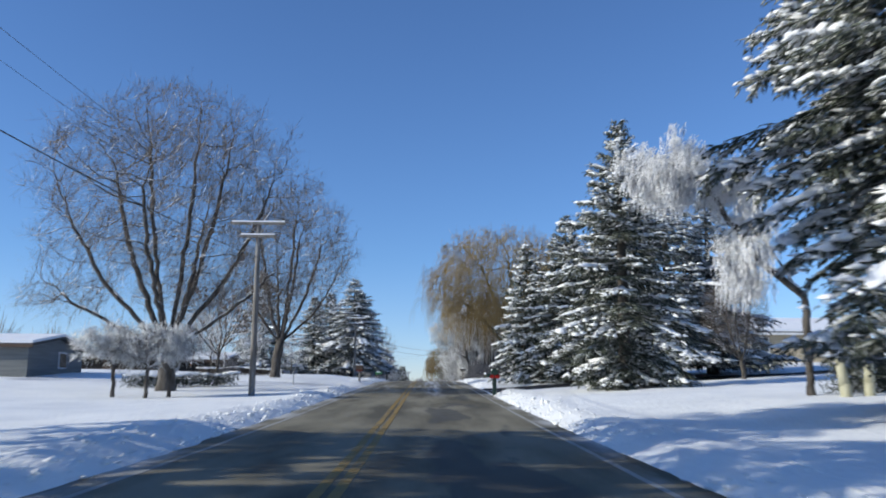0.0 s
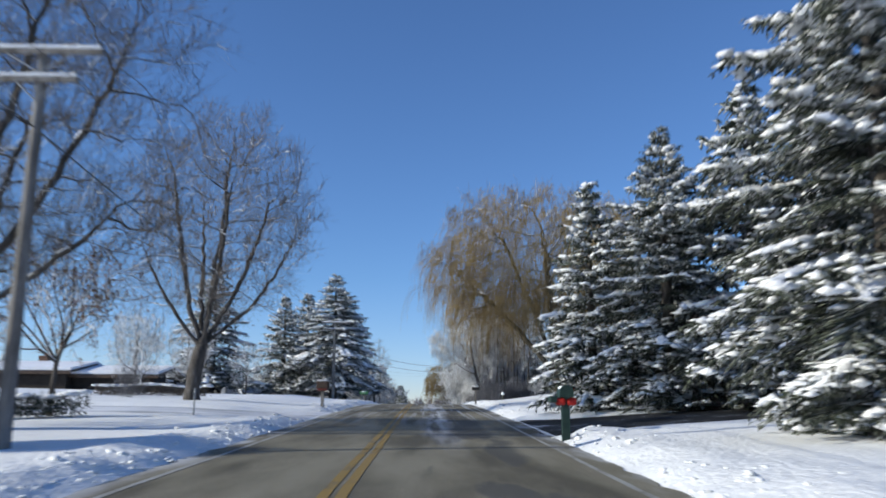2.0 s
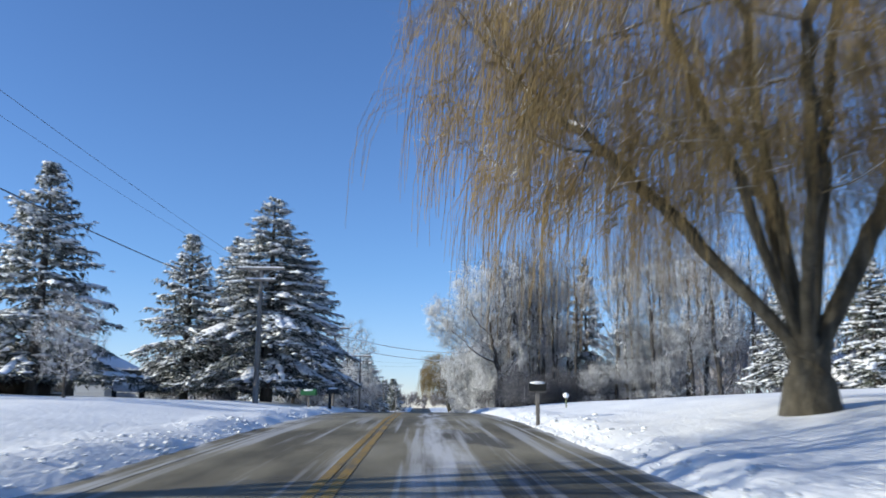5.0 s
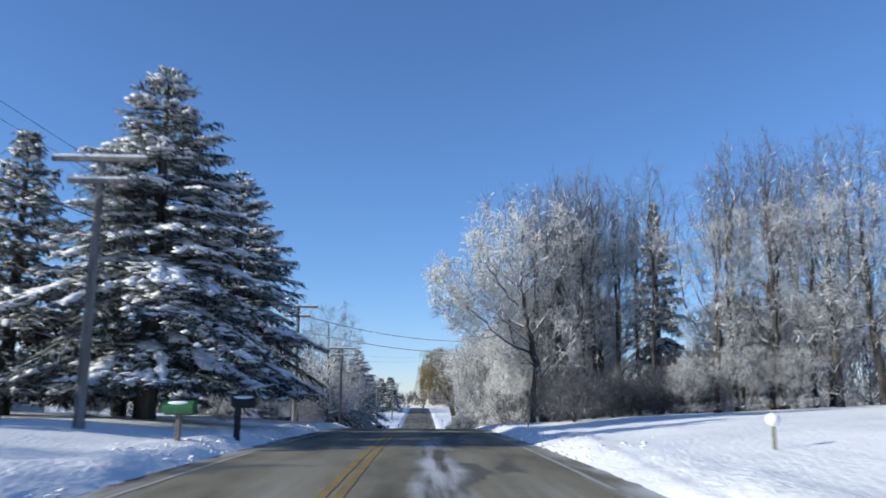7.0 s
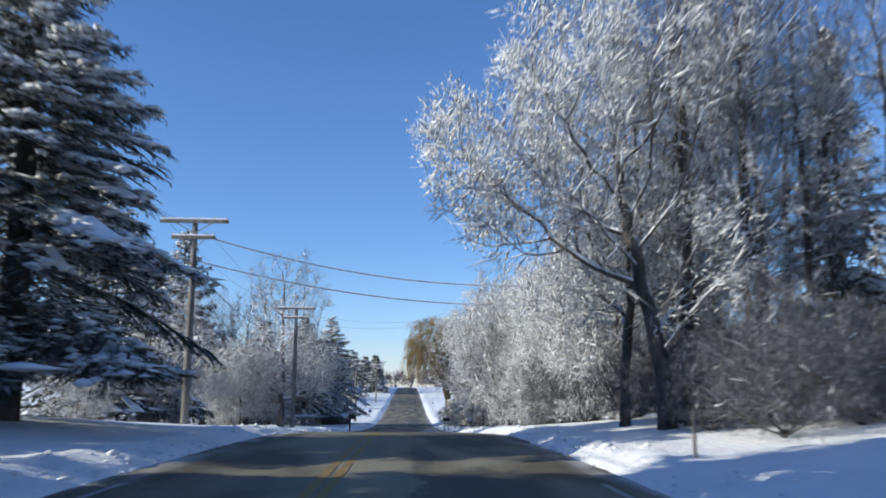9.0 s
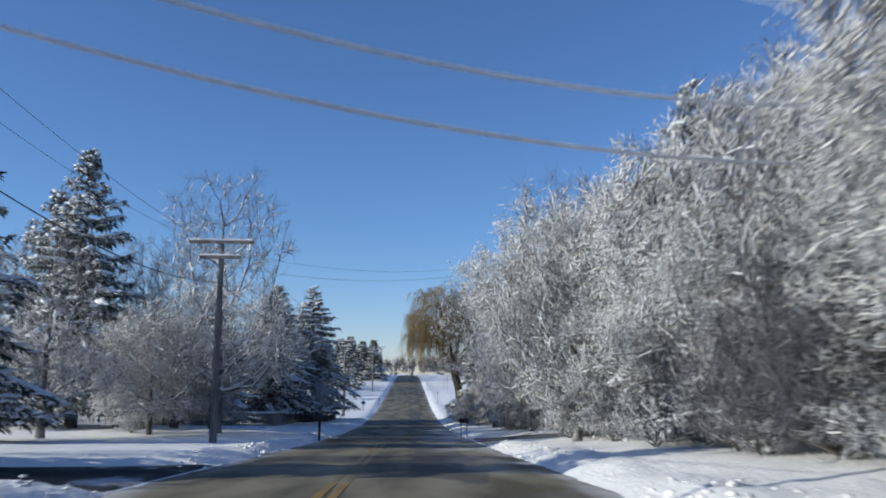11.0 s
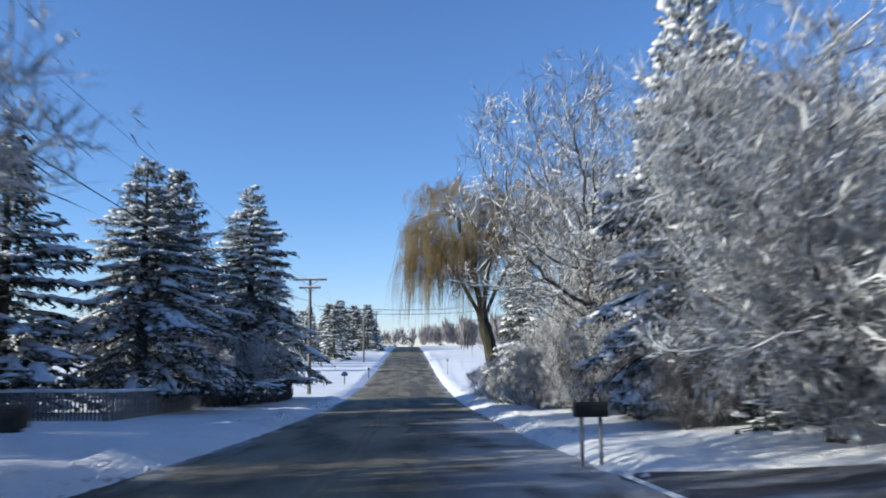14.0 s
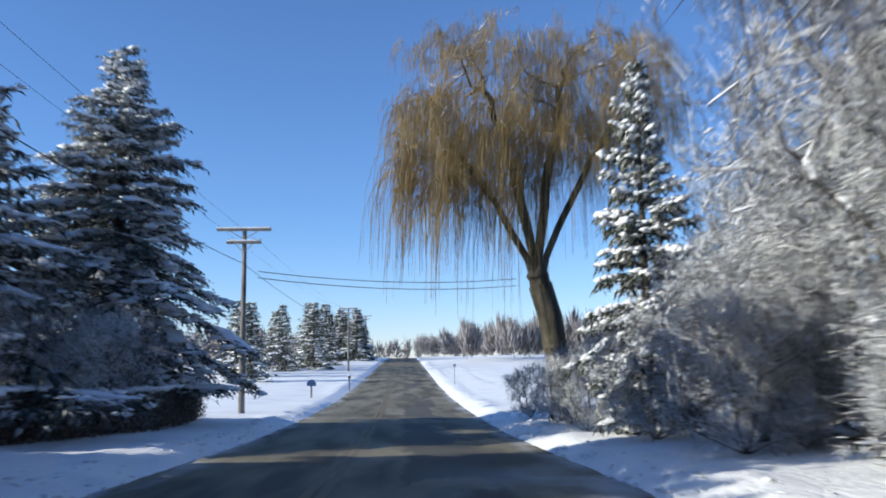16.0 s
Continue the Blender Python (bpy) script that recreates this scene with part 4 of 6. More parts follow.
spruce(SP_B, 10.5, 8.6, -18.2, 183.0, 20)
spruce(SP_D, 13.5, 13.7, -9.9, 208.6, 90, wide=1.0)
spruce(SP_E, 13.5, 13.4, 11.3, 184.2, 270, FROSTED_SPRUCE, wide=0.95)
spruce(SP_E, 13.5, 12.4, 7.9, 177.5, 30, FROSTED_SPRUCE, wide=0.76)
spruce(SP_D, 13.5, 11.4, 9.0, 147.5, 75, wide=0.75)
spruce(SP_B, 10.5, 9.2, 6.0, 199.0, 30, wide=0.62)
spruce(SP_B, 10.5, 7.6, 24.5, 100.0, 30)
spruce(SP_B, 10.5, 8.8, 28.5, 103.5, 200)
spruce(SP_C, 12.5, 7.4, 22.5, 106.5, 90)
spruce(SP_C, 12.5, 12.6, 13.9, 126.0, 30, "slender dark conifer among bare trees", wide=0.5)
for x, y, H, rz in ((-12.5, 297, 9.6, 0), (-16, 291, 9, 80), (-14.5, 308, 10, 160), (-18.5, 301, 8.5, 30), (-12.1, 318, 8, 210), (-15.5, 262, 8, 50), (-17, 274, 8.5, 140), (-20, 281, 9, 300)):
    spruce(SP_FAR, 10.0, H, x, y, rz, "distant snowy spruce beside the road", "far spruces")
for i in range(20):
    spruce(SP_FAR, 10.0, 9.5 + (i * 37 % 5) * 0.7, -9.5 - (i % 4) * 3.4 - i * 0.25, 350 + i * 5, i * 50, "distant dark conifer in a roadside row", "far conifers", 1.35)
# unseen behind the drive's start: added to throw long shadows over its first metres
for x, y, H, rz in ((-13.0, -6.5, 15.0, 75), (-14.0, 0.0, 16.5, 160), (-13.0, 6.0, 15.5, 260), (-14.8, 12.2, 17.0, 20)):
    spruce(SP_HIGH, 16.0, H, x, y, rz, "unseen tall conifer added to shade the road")

# ---- bare broadleaf trees ----
MAPLE = bare_meshes("maple", branching(21, ((-0.3, 0, 10.0, 7.6, 6.6, 6.2, 8), (-5.6, 0, 4.8, 2.6, 2.4, 1.0, 0.8), (4.6, 0.5, 5.4, 2.8, 2.4, 1.0, 0.8), (0, 3.5, 5.5, 2.5, 2.5, 1.2, 0.5)), 2600, 2.4, 0.44, kill=0.5, keep=0.9, up=0.16, twigs=5, twig_len=(0.4, 1.0), r_tip=0.010, hollow=0.3, wander=0.07,
                    stems=((-6.2, 0, 5.4), (5.0, 0.5, 6.2), (-3.8, 1.0, 12.0), (-1.3, -1.0, 13.6), (0.7, 1.0, 14.2), (2.7, 0, 13.0), (5.0, 0.3, 11.0), (0.3, 4.2, 9.5), (-0.4, -4.2, 9.5), (-5.2, -1.0, 9.0))), TWIG, BARK, 0.15, 0.8, 0.0095, 1, 0.8, fade=0.75, level_at=0.5)
ASH = bare_meshes("ash", branching(22, ((1.0, 0, 9.2, 5.2, 4.8, 5.8, 8), (-1.5, 0, 5.4, 3.4, 3.0, 1.6, 1.2)), 1900, 2.7, 0.34, (0.3, 0), kill=0.52, keep=0.9, up=0.2, twigs=5, twig_len=(0.4, 0.9), r_tip=0.0095, hollow=0.3, wander=0.07,
                  stems=((1.2, 0, 12.6), (3.6, 0.5, 10.5), (-1.4, 0.5, 11.0), (0.6, -2.5, 10.0), (0.8, 2.8, 10.0), (-2.8, 0, 7.4), (4.4, -0.5, 7.6))), TWIG, BARK, 0.13, 0.8, 0.0095, 2, 0.8, fade=0.6, level_at=0.5)
SNOWY = bare_meshes("snowy", branching(23, ((0, 0, 9.6, 3.6, 3.6, 4.2, 4), (0, 0, 4.6, 5.6, 5.4, 2.6, 5)), 1400, 2.0, 0.26, kill=0.55, keep=0.8, up=0.08, twigs=4, twig_len=(0.35, 0.8), r_tip=0.009, hollow=0.3, bend=0.012), TWIG_FROST, WOOD_BARK, 0.62, 1.6, 0.008, 3, 1.0, 900, 0.98, many=9, puff=0.11, top=62, coarse=1.5)
plant("maple_tree", MAPLE, stand(-13.5, 43.9), 1.0, 0, "large bare maple with a broad crown and snow on its limbs", "bare tree", sz=1.0)
plant("ash_tree", ASH, stand(-11.3, 62.9), 1.0, 30, "tall bare tree with forked trunk and fine twigs", "bare tree")
plant("maple_tree", SNOWY, stand(-9.7, 165.6), 1.0, 0, "bare tree with frosted twigs beside the road", "bare tree")
plant("maple_tree", SNOWY, stand(-18.0, 175.5), 0.9, 120, "bare tree with frosted twigs beside the road", "bare tree")
plant("maple_tree", SNOWY, stand(-13.8, 173.0), 0.85, 70, "bare tree with frosted twigs beside the road", "bare tree")
plant("maple_tree", SNOWY, stand(-15.6, 159.0), 0.66, 220, "bare tree with frosted twigs beside the road", "bare tree")
plant("yard_tree", ASH, stand(16.3, 43.0), 0.36, 200, "small bare yard tree near a house", "bare tree")

BUSHY = ((1.5, 0.3, 0.9), (-1.3, 0.9, 1.0), (0.2, -1.5, 0.8), (0.5, 1.1, 2.2), (-1.2, -0.6, 1.7), (0.9, -0.9, 2.5), (-0.4, 0.5, 2.4))
WOOD_A = bare_meshes("wood_a", branching(31, ((0, 0, 9.6, 2.9, 2.8, 4.6, 5), (0.3, 0, 5.0, 2.6, 2.6, 2.2, 2)), 850, 4.2, 0.17, (0.3, 0), kill=0.55, keep=0.9, up=0.22, twigs=3, twig_len=(0.3, 0.8), r_tip=0.0085, hollow=0.2), TWIG_FROST, BARK, 0.42, 1.1, 0.0075, 4, 1.0, 600, 0.98, many=10, puff=0.10, top=68)
LEANING = bare_meshes("leaning", branching(46, ((-2.6, 0, 6.0, 3.2, 3.0, 2.4, 4), (-0.6, 0, 8.8, 3.3, 3.0, 2.9, 4), (0.5, 0, 4.0, 2.5, 2.5, 2.0, 1.5)), 1200, 2.6, 0.19, (-0.3, 0), kill=0.5, keep=0.8, up=0.12, twigs=4, twig_len=(0.3, 0.7), r_tip=0.0085, hollow=0.2, bend=0.006), TWIG_FROST, BARK, 0.55, 1.1, 0.0078, 21, 1.1, 1300, 0.3, many=11, puff=0.13, coarse=1.5)
SAPLING = bare_meshes("sapling", branching(45, ((0, 0, 10.2, 1.7, 1.7, 3.6, 5), (0, 0, 6.0, 1.3, 1.3, 2.4, 2)), 380, 6.0, 0.12, (0.2, 0), kill=0.5, keep=1.1, up=0.3, twigs=4, twig_len=(0.3, 0.8), r_tip=0.0085, hollow=0.1), TWIG_FROST, BARK, 0.3, 0.9, 0.0075, 19, 0.9, 200, 1.0, many=10, puff=0.09, top=55)
WOOD_B = bare_meshes("wood_b", branching(32, ((0, 0, 6.3, 3.9, 3.9, 4.4, 6), (0, 0, 2.8, 3.6, 3.6, 1.6, 2)), 1250, 1.5, 0.17, kill=0.5, keep=0.75, up=0.08, twigs=4, twig_len=(0.3, 0.7), r_tip=0.0085, hollow=0.25, bend=0.02), TWIG_FROST, WOOD_BARK, 0.75, 1.8, 0.0078, 5, 1.25, 1700, 0.25, many=11, puff=0.15, coarse=1.8)
DROOPING = bare_meshes("drooping", branching(37, ((0, 0, 5.4, 4.2, 4.2, 3.8, 6), (0, 0, 2.4, 4.2, 4.2, 1.2, 2)), 1250, 1.6, 0.17, kill=0.5, keep=0.75, up=0.05, twigs=4, twig_len=(0.3, 0.75), r_tip=0.0085, hollow=0.25, twig_up=-0.1, bend=0.035), TWIG_FROST, BARK, 0.70, 1.6, 0.0078, 15, 1.05, 1400, 0.2, many=10, puff=0.14, coarse=1.7)
SPREADING = bare_meshes("spreading", branching(38, ((-0.5, 0, 7.6, 4.3, 4.2, 3.4, 6), (-0.8, 0, 4.4, 4.4, 4.2, 1.6, 3)), 1300, 3.0, 0.19, kill=0.52, keep=0.85, up=0.10, twigs=4, twig_len=(0.3, 0.75), r_tip=0.0085, hollow=0.25, bend=0.015), TWIG_FROST, BARK, 0.28, 1.1, 0.0078, 16, 0.95, 380, 0.3, many=10, puff=0.09)
SHRUB_A = bare_meshes("shrub_a", branching(33, ((0, 0, 2.7, 2.3, 2.3, 2.1, 3), (0, 0, 0.8, 2.2, 2.2, 0.6, 1)), 600, 0.12, 0.06, kill=0.36, step=0.3, keep=0.6, up=0.05, twigs=4, twig_len=(0.25, 0.55), r_tip=0.008, hollow=0.15, low=0.15, bend=0.03, stems=BUSHY), TWIG_FROST, BARK, 0.5, 1.0, 0.0075, 6, 1.1, 600, 0.3, many=14, puff=0.09)
SHRUB_B = bare_meshes("shrub_b", branching(34, ((0, 0, 4.6, 2.6, 2.6, 3.3, 4), (0, 0, 0.9, 2.4, 2.4, 0.7, 1)), 780, 0.15, 0.08, kill=0.42, step=0.36, keep=0.7, up=0.1, twigs=4, twig_len=(0.25, 0.6), r_tip=0.008, hollow=0.15, low=0.6, bend=0.03, stems=BUSHY), TWIG_FROST, BARK, 0.5, 1.0, 0.0075, 7, 1.1, 650, 0.3, many=10, puff=0.13, coarse=1.6)
SHRUB_BACK = bare_meshes("shrub_back", branching(39, ((0, 0, 4.6, 2.6, 2.6, 3.3, 4), (0, 0, 0.9, 2.4, 2.4, 0.7, 1)), 420, 0.15, 0.08, kill=0.6, step=0.5, keep=0.7, up=0.1, twigs=3, twig_len=(0.4, 0.8), r_tip=0.011, hollow=0.15, low=0.6, stems=BUSHY), TWIG_FROST, BARK, 0.5, 1.1, 0.011, 17, 1.4, 450, 0.3, many=10, puff=0.13)
WOOD_BACK = bare_meshes("wood_back", branching(40, ((0, 0, 6.6, 3.7, 3.7, 4.2, 6), (0, 0, 3.0, 3.2, 3.2, 1.6, 2)), 600, 2.0, 0.16, step=0.55, kill=0.75, keep=0.8, up=0.12, twigs=3, twig_len=(0.5, 1.0), r_tip=0.012, hollow=0.25), TWIG_FROST, BARK, 0.5, 1.2, 0.011, 18, 1.4, 700, 0.5, many=12, puff=0.14)
SHRUB_DARK = bare_meshes("shrub_dark", branching(35, ((0, 0, 2.2, 2.4, 2.4, 1.9, 3), (0, 0, 0.7, 2.3, 2.3, 0.6, 1.4)), 640, 0.12, 0.06, kill=0.36, step=0.3, keep=0.6, up=0.05, twigs=6, twig_len=(0.3, 0.6), r_tip=0.011, hollow=0.05, low=0.12, stems=BUSHY), THICKET, BARK, 0.06, 0.8, 0.010, 8)
APPLE = bare_meshes("apple", branching(36, ((0, 0, 2.35, 1.9, 1.8, 0.9, 1),), 420, 0.9, 0.09, kill=0.3, step=0.25, keep=0.7, up=0.05, twigs=4, twig_len=(0.2, 0.45), r_tip=0.0075, hollow=0.1, low=0.9, bend=0.06), TWIG_FROST, BARK, 0.7, 1.0, 0.007, 9, 1.1, 500, many=12, puff=0.06)
WOOD_LABEL = "bare woodland tree with snow and frost along every branch"
rw = random.Random(5)
for i, (x, y, s) in enumerate(((6.3, 120.4, 1.05), (7.6, 121.8, 0.92), (9.7, 122.6, 0.93), (8.4, 125.5, 0.88), (6.2, 124.0, 0.82), (7.6, 130, 0.85), (14.8, 119.3, 0.88), 
                              (17.5, 119, 0.95), (22, 117, 1.0), (21.5, 123, 1.0), (26, 120, 1.05), (24, 126, 1.05), (28, 114, 1.05), (10.6, 131.5, 0.8), (20.0, 117.2, 0.98), (16.6, 121.6, 0.6))):
    plant("woodland_tree", LEANING if i == 0 else WOOD_B if i in (5, 15) else WOOD_A, stand(x, y), s, 0 if i == 0 else rw.uniform(0, 360), WOOD_LABEL, "bare tree", "woodland trees")
for i, (x, y, s) in enumerate(((7.0, 120.9, 0.95), (8.2, 119.8, 0.92), (9.2, 121.4, 1.0), (7.9, 123.2, 0.95), (10.3, 121.0, 0.9), (9.0, 124.2, 1.0), (10.9, 123.5, 0.9), (15.4, 118.4, 0.95), (16.4, 120.0, 1.05), (17.2, 117.4, 1.0), (18.6, 120.5, 1.05), (11.8, 119.8, 0.95), (11.7, 122.3, 0.95))):
    plant("woodland_tree", SAPLING, stand(x, y), s, i * 67, "slim dark bare woodland tree with little snow up high", "bare tree", "woodland trees")
plant("woodland_tree", LEANING, stand(7.6, 157.6), 0.96, 12, "leaning frosted tree with boughs reaching over the road edge", "bare tree", "roadside trees")
plant("woodland_tree", WOOD_B, stand(6.3, 153.2), 0.88, 140, WOOD_LABEL, "bare tree", "roadside trees")
plant("woodland_tree", WOOD_BACK, stand(9.4, 194.4), 0.95, 60, WOOD_LABEL, "bare tree", "roadside trees")
plant("woodland_tree", WOOD_BACK, stand(8.8, 188.0), 0.85, 250, WOOD_LABEL, "bare tree", "roadside trees")
for i, (x, y, s) in enumerate(((8.6, 139, 0.82), (9.0, 145.5, 0.92), (8.8, 151.5, 0.9), (10.8, 160, 1.1), (11.5, 155, 1.1), (13, 148.5, 1.15))):
    plant("woodland_tree", WOOD_B, stand(x, y), s, rw.uniform(0, 360), WOOD_LABEL, "bare tree", "roadside trees")
for i, (x, y, s, rz) in enumerate(((6.4, 183.9, 1.08, 40), (6.9, 168.9, 0.8, 200), (13.5, 170.5, 1.0, 300), (7.0, 195.0, 0.5, 20), (13.5, 181, 1.1, 150), (7.4, 190.4, 1.02, 200), (8.2, 201.5, 0.55, 260), (13.0, 197, 0.85, 10), (12.0, 206, 0.8, 70), (15.5, 212, 1.0, 190))):
    plant("frosted_tree", SPREADING if i == 0 else WOOD_BACK if i in (4, 7, 8, 9) else WOOD_B if i == 2 else SPREADING if i == 5 else DROOPING, stand(x, y), s, rz, "spreading bare tree with frosted arching branches near the road", "bare tree", "frosted trees")
for i, (x, y, s) in enumerate(((-12.4, 163.6, 0.7), (-11.8, 173.4, 0.5))):
    plant("frosted_tree", DROOPING, stand(x, y), s, 50 + i * 110, "low bare tree with drooping frosted branches beside a yard", "bare tree", "frosted trees")
for x, y, s in ((-12.5, 143, 0.7), (-15, 171, 0.75), (-17, 82, 0.5), (-14.5, 90, 0.42), (-22, 86, 0.6), (-26, 97, 0.7)):
    plant("woodland_tree", WOOD_BACK, stand(x, y), s, rw.uniform(0, 360), WOOD_LABEL, "bare tree", "yard trees")
BUSH_LABEL = "leafless roadside bush covered in snow and frost"
for i in range(22):                       # front row of the thicket
    y = 135 + i * 3.1 + rw.uniform(-0.6, 0.6)
    if 157 < y < 168:
        continue
    s = rw.uniform(0.85, 1.1)
    low = i % 2
    # past 170 m some darker bushes stand in for shaded ones
    plant("bush", SHRUB_DARK if y > 170 and i % 4 == 1 else SHRUB_A if low else SHRUB_B, stand(rw.uniform(6.6, 7.2) if low else rw.uniform(7.8, 8.6), y), s * (0.62 if low else 0.62), rw.uniform(0, 360), BUSH_LABEL, "bush", "roadside bushes", s * (0.8 if low else 1.05))
for i in range(13):                       # taller growth behind it
    y = 136 + i * 5.0 + rw.uniform(-1, 1)
    s = rw.uniform(1.1, 1.35)
    plant("bush", SHRUB_BACK, stand(rw.uniform(11.0, 13.5), y), s * 0.8, rw.uniform(0, 360), "tall leafless thicket covered in snow and frost", "bush", "tall thicket", s)
for x, y, s in ((7.4, 184.6, 0.9), (6.9, 188.5, 0.75), (5.9, 193.2, 0.7), (5.0, 201.5, 0.5), (5.3, 205, 0.55), (5.5, 197.0, 0.65), (4.6, 209, 0.4)):
    plant("bush", SHRUB_A, stand(x, y), s, y * 40, BUSH_LABEL, "bush", "roadside bushes")
for i, (x, y, s) in enumerate(((11.5, 126.5, 0.7), (15.5, 127, 0.8), (18.5, 129, 0.8), (9.5, 124.5, 0.6), (14, 124.5, 0.7), (21.5, 126.5, 0.8), (7.2, 127.5, 0.6), (8.2, 133, 0.6))):
    plant("bush", SHRUB_A if i in (2, 5, 7) else SHRUB_DARK, stand(x, y), s, i * 77, "leafless woodland bush covered in snow and frost", "bush", "woodland bushes")
for x, y, s in ((13.4, 118.0, 0.5), (15.4, 117.0, 0.55), (17.4, 116.4, 0.5), (12.4, 116.6, 0.4)):
    plant("bush", SHRUB_B, stand(x, y), s, y * 43, "leafless woodland bush covered in snow and frost", "bush", "woodland bushes", s * 0.8)
for i, (x, y, s) in enumerate(((10.8, 124.5, 0.5), (17.5, 123.5, 0.7), (19, 117.5, 0.8), (10.2, 128.5, 0.8), (21, 127, 0.9), (23.5, 121, 0.9), (9.6, 186.8, 0.95), (10.4, 191.5, 1.1), (9.4, 196.5, 1.0))):
    plant("bush", SHRUB_BACK, stand(x, y), s, i * 130, "tall leafless thicket covered in snow and frost", "bush", "tall thicket")
for i in range(17):
    x, y = ((6.8 + (i % 3) * 3.2, 115.5 + i * 2.2) if i < 4 else (9.0 + (i % 2) * 2.5, 138 + (i - 6) * 5.6))
    plant("bush", SHRUB_DARK, stand(x + rw.uniform(-0.6, 0.6), y), rw.uniform(0.6, 0.85), rw.uniform(0, 360), "tangled leafless thicket with a little snow", "bush", "thicket bushes")
for x, y, H in ((8.2, 172.3, 3.0), (9.6, 175.2, 3.4), (8.6, 181.5, 3.0), (9.0, 192.5, 3.2), (7.9, 190.0, 2.6), (11.5, 186.5, 4.5), (10.5, 168.8, 2.8)):
    spruce(SP_FAR, 10.0, H, x, y, y * 50, "low dark evergreen under frosted trees", "undergrowth evergreens", 1.7)
for i, (x, y, s) in enumerate(((-13.7, 37.1, 1.0), (-12.2, 36.9, 0.95), (-11.4, 37.6, 1.0))):
    plant("apple_tree", APPLE, stand(x, y), s, i * 110, "small snow-covered fruit tree on a lawn", "small tree", "fruit trees")
for x, y, s in ((-10.2, 198, 0.8), (-9.7, 201.5, 0.92), (-9.0, 205.0, 0.85), (-13, 111, 0.5), (-16.5, 110, 0.6), (-14, 166, 0.8), (-18.5, 113, 0.6), (-7.9, 112, 0.35), (-11, 138, 0.7), (-13, 134.5, 0.7)):
    plant("bush", SHRUB_A, stand(x, y), s, y * 31, "leafless bush with snow along its stems", "bush", "yard bushes")
# dark undergrowth, in part standing in for shade among the trees
for x, y, s in ((11.4, 117.8, 0.55), (10.4, 116.8, 0.45), (8.9, 116.4, 0.42), (6.7, 118.6, 0.5), (8.3, 118.0, 0.55), (9.9, 119.2, 0.5), (7.4, 120.2, 0.6), (7.6, 157.5, 0.75), (7.5, 159.0, 0.7), (8.6, 154.5, 0.7), (6.9, 180.4, 0.6), (6.5, 175.0, 0.5), (9.4, 183.0, 0.8)):
    plant("bush", SHRUB_DARK, stand(x, y), s, y * 17, "dark tangled leafless thicket with little snow", "bush", "thicket bushes")
for i in range(14):                       # dark tangle along the foot of the thicket; its tone also stands for shade
    y = 134.5 + i * 1.9 + rw.uniform(-0.4, 0.4)
    plant("bush", SHRUB_DARK if i % 3 else SHRUB_B, stand(rw.uniform(7.0, 8.4), y), rw.uniform(0.6, 0.8), rw.uniform(0, 360), "dark tangled leafless thicket with little snow" if i % 3 else BUSH_LABEL, "bush", "thicket bushes")
for x, y, s in ((7.3, 136.0, 0.95), (8.4, 138.6, 1.0), (9.8, 135.6, 1.0), (7.6, 141.2, 0.8), (9.4, 142.5, 0.9)):
    plant("bush", SHRUB_DARK, stand(x, y), s, y * 29, "dark tangled leafless thicket with little snow", "bush", "thicket bushes")
plant("bush", SHRUB_DARK, stand(-15.4, 66.0), 0.4, 0, "round clipped leafless bush on a lawn", "bush", "yard bushes")

def leafy_meshes(name, seed, height):
    """A small oak that has kept part of its brown leaves."""
    segs = grow(seed, height, 1.6, 0.10, 11, 1.2, 4, (6, 5, 4), 0.03, wiggle=0.14, limb_len=0.62, low=0.3)
    made = bare_meshes(name, segs, TWIG, BARK, 0.4, 1.0, 0.009, seed)
    rng = np.random.default_rng(seed)
    tips = segs[segs[:, 8] >= 3]
    at = tips[rng.integers(0, len(tips), 2200), 3:6] + rng.normal(0, 0.12, (2200, 3))
    d = rng.normal(0, 0.07, (2200, 3)) - np.array([0, 0, 0.07])
    made["leaves"] = mesh_of(name + "_leaves", *spindles(at, at + d, 0.035, 0.3), DEAD_LEAF)
    return made


plant("oak_tree", leafy_meshes("oak", 51, 6.2), stand(-12.5, 50.3), 1.0, 0, "small oak keeping brown leaves under snow", "tree")

# ---- willows ----
WILLOW_A = willow_meshes("willow_a", branching(41, ((-1.6, 0, 8.2, 6.8, 6.0, 4.6, 8), (3.6, 0, 8.6, 4.6, 4.6, 3.8, 4), (-3.6, 0, 5.4, 3.6, 3.5, 1.0, 1.0)), 1500, 1.1, 0.50, kill=0.55, keep=0.85, up=0.02, twigs=5, twig_len=(0.4, 1.0), r_tip=0.011, hollow=0.45, low=4.0, wander=0.12, rise=0.68,
                                                stems=((-5.0, 0.5, 6.6), (-3.4, -1.0, 9.4), (-0.9, 0.6, 10.4), (1.6, 0.3, 10.6), (4.6, -0.4, 8.8), (-1.2, -4.0, 8.2), (0.3, 4.0, 8.2))),
                         3300, 5, (0.7, 2.6), WILLOW, WILLOW_BARK, 41, 0.0085, 0.16, bends=3, shed=((4, 6.5, 9), (0.55, 1.0, 0.8)))
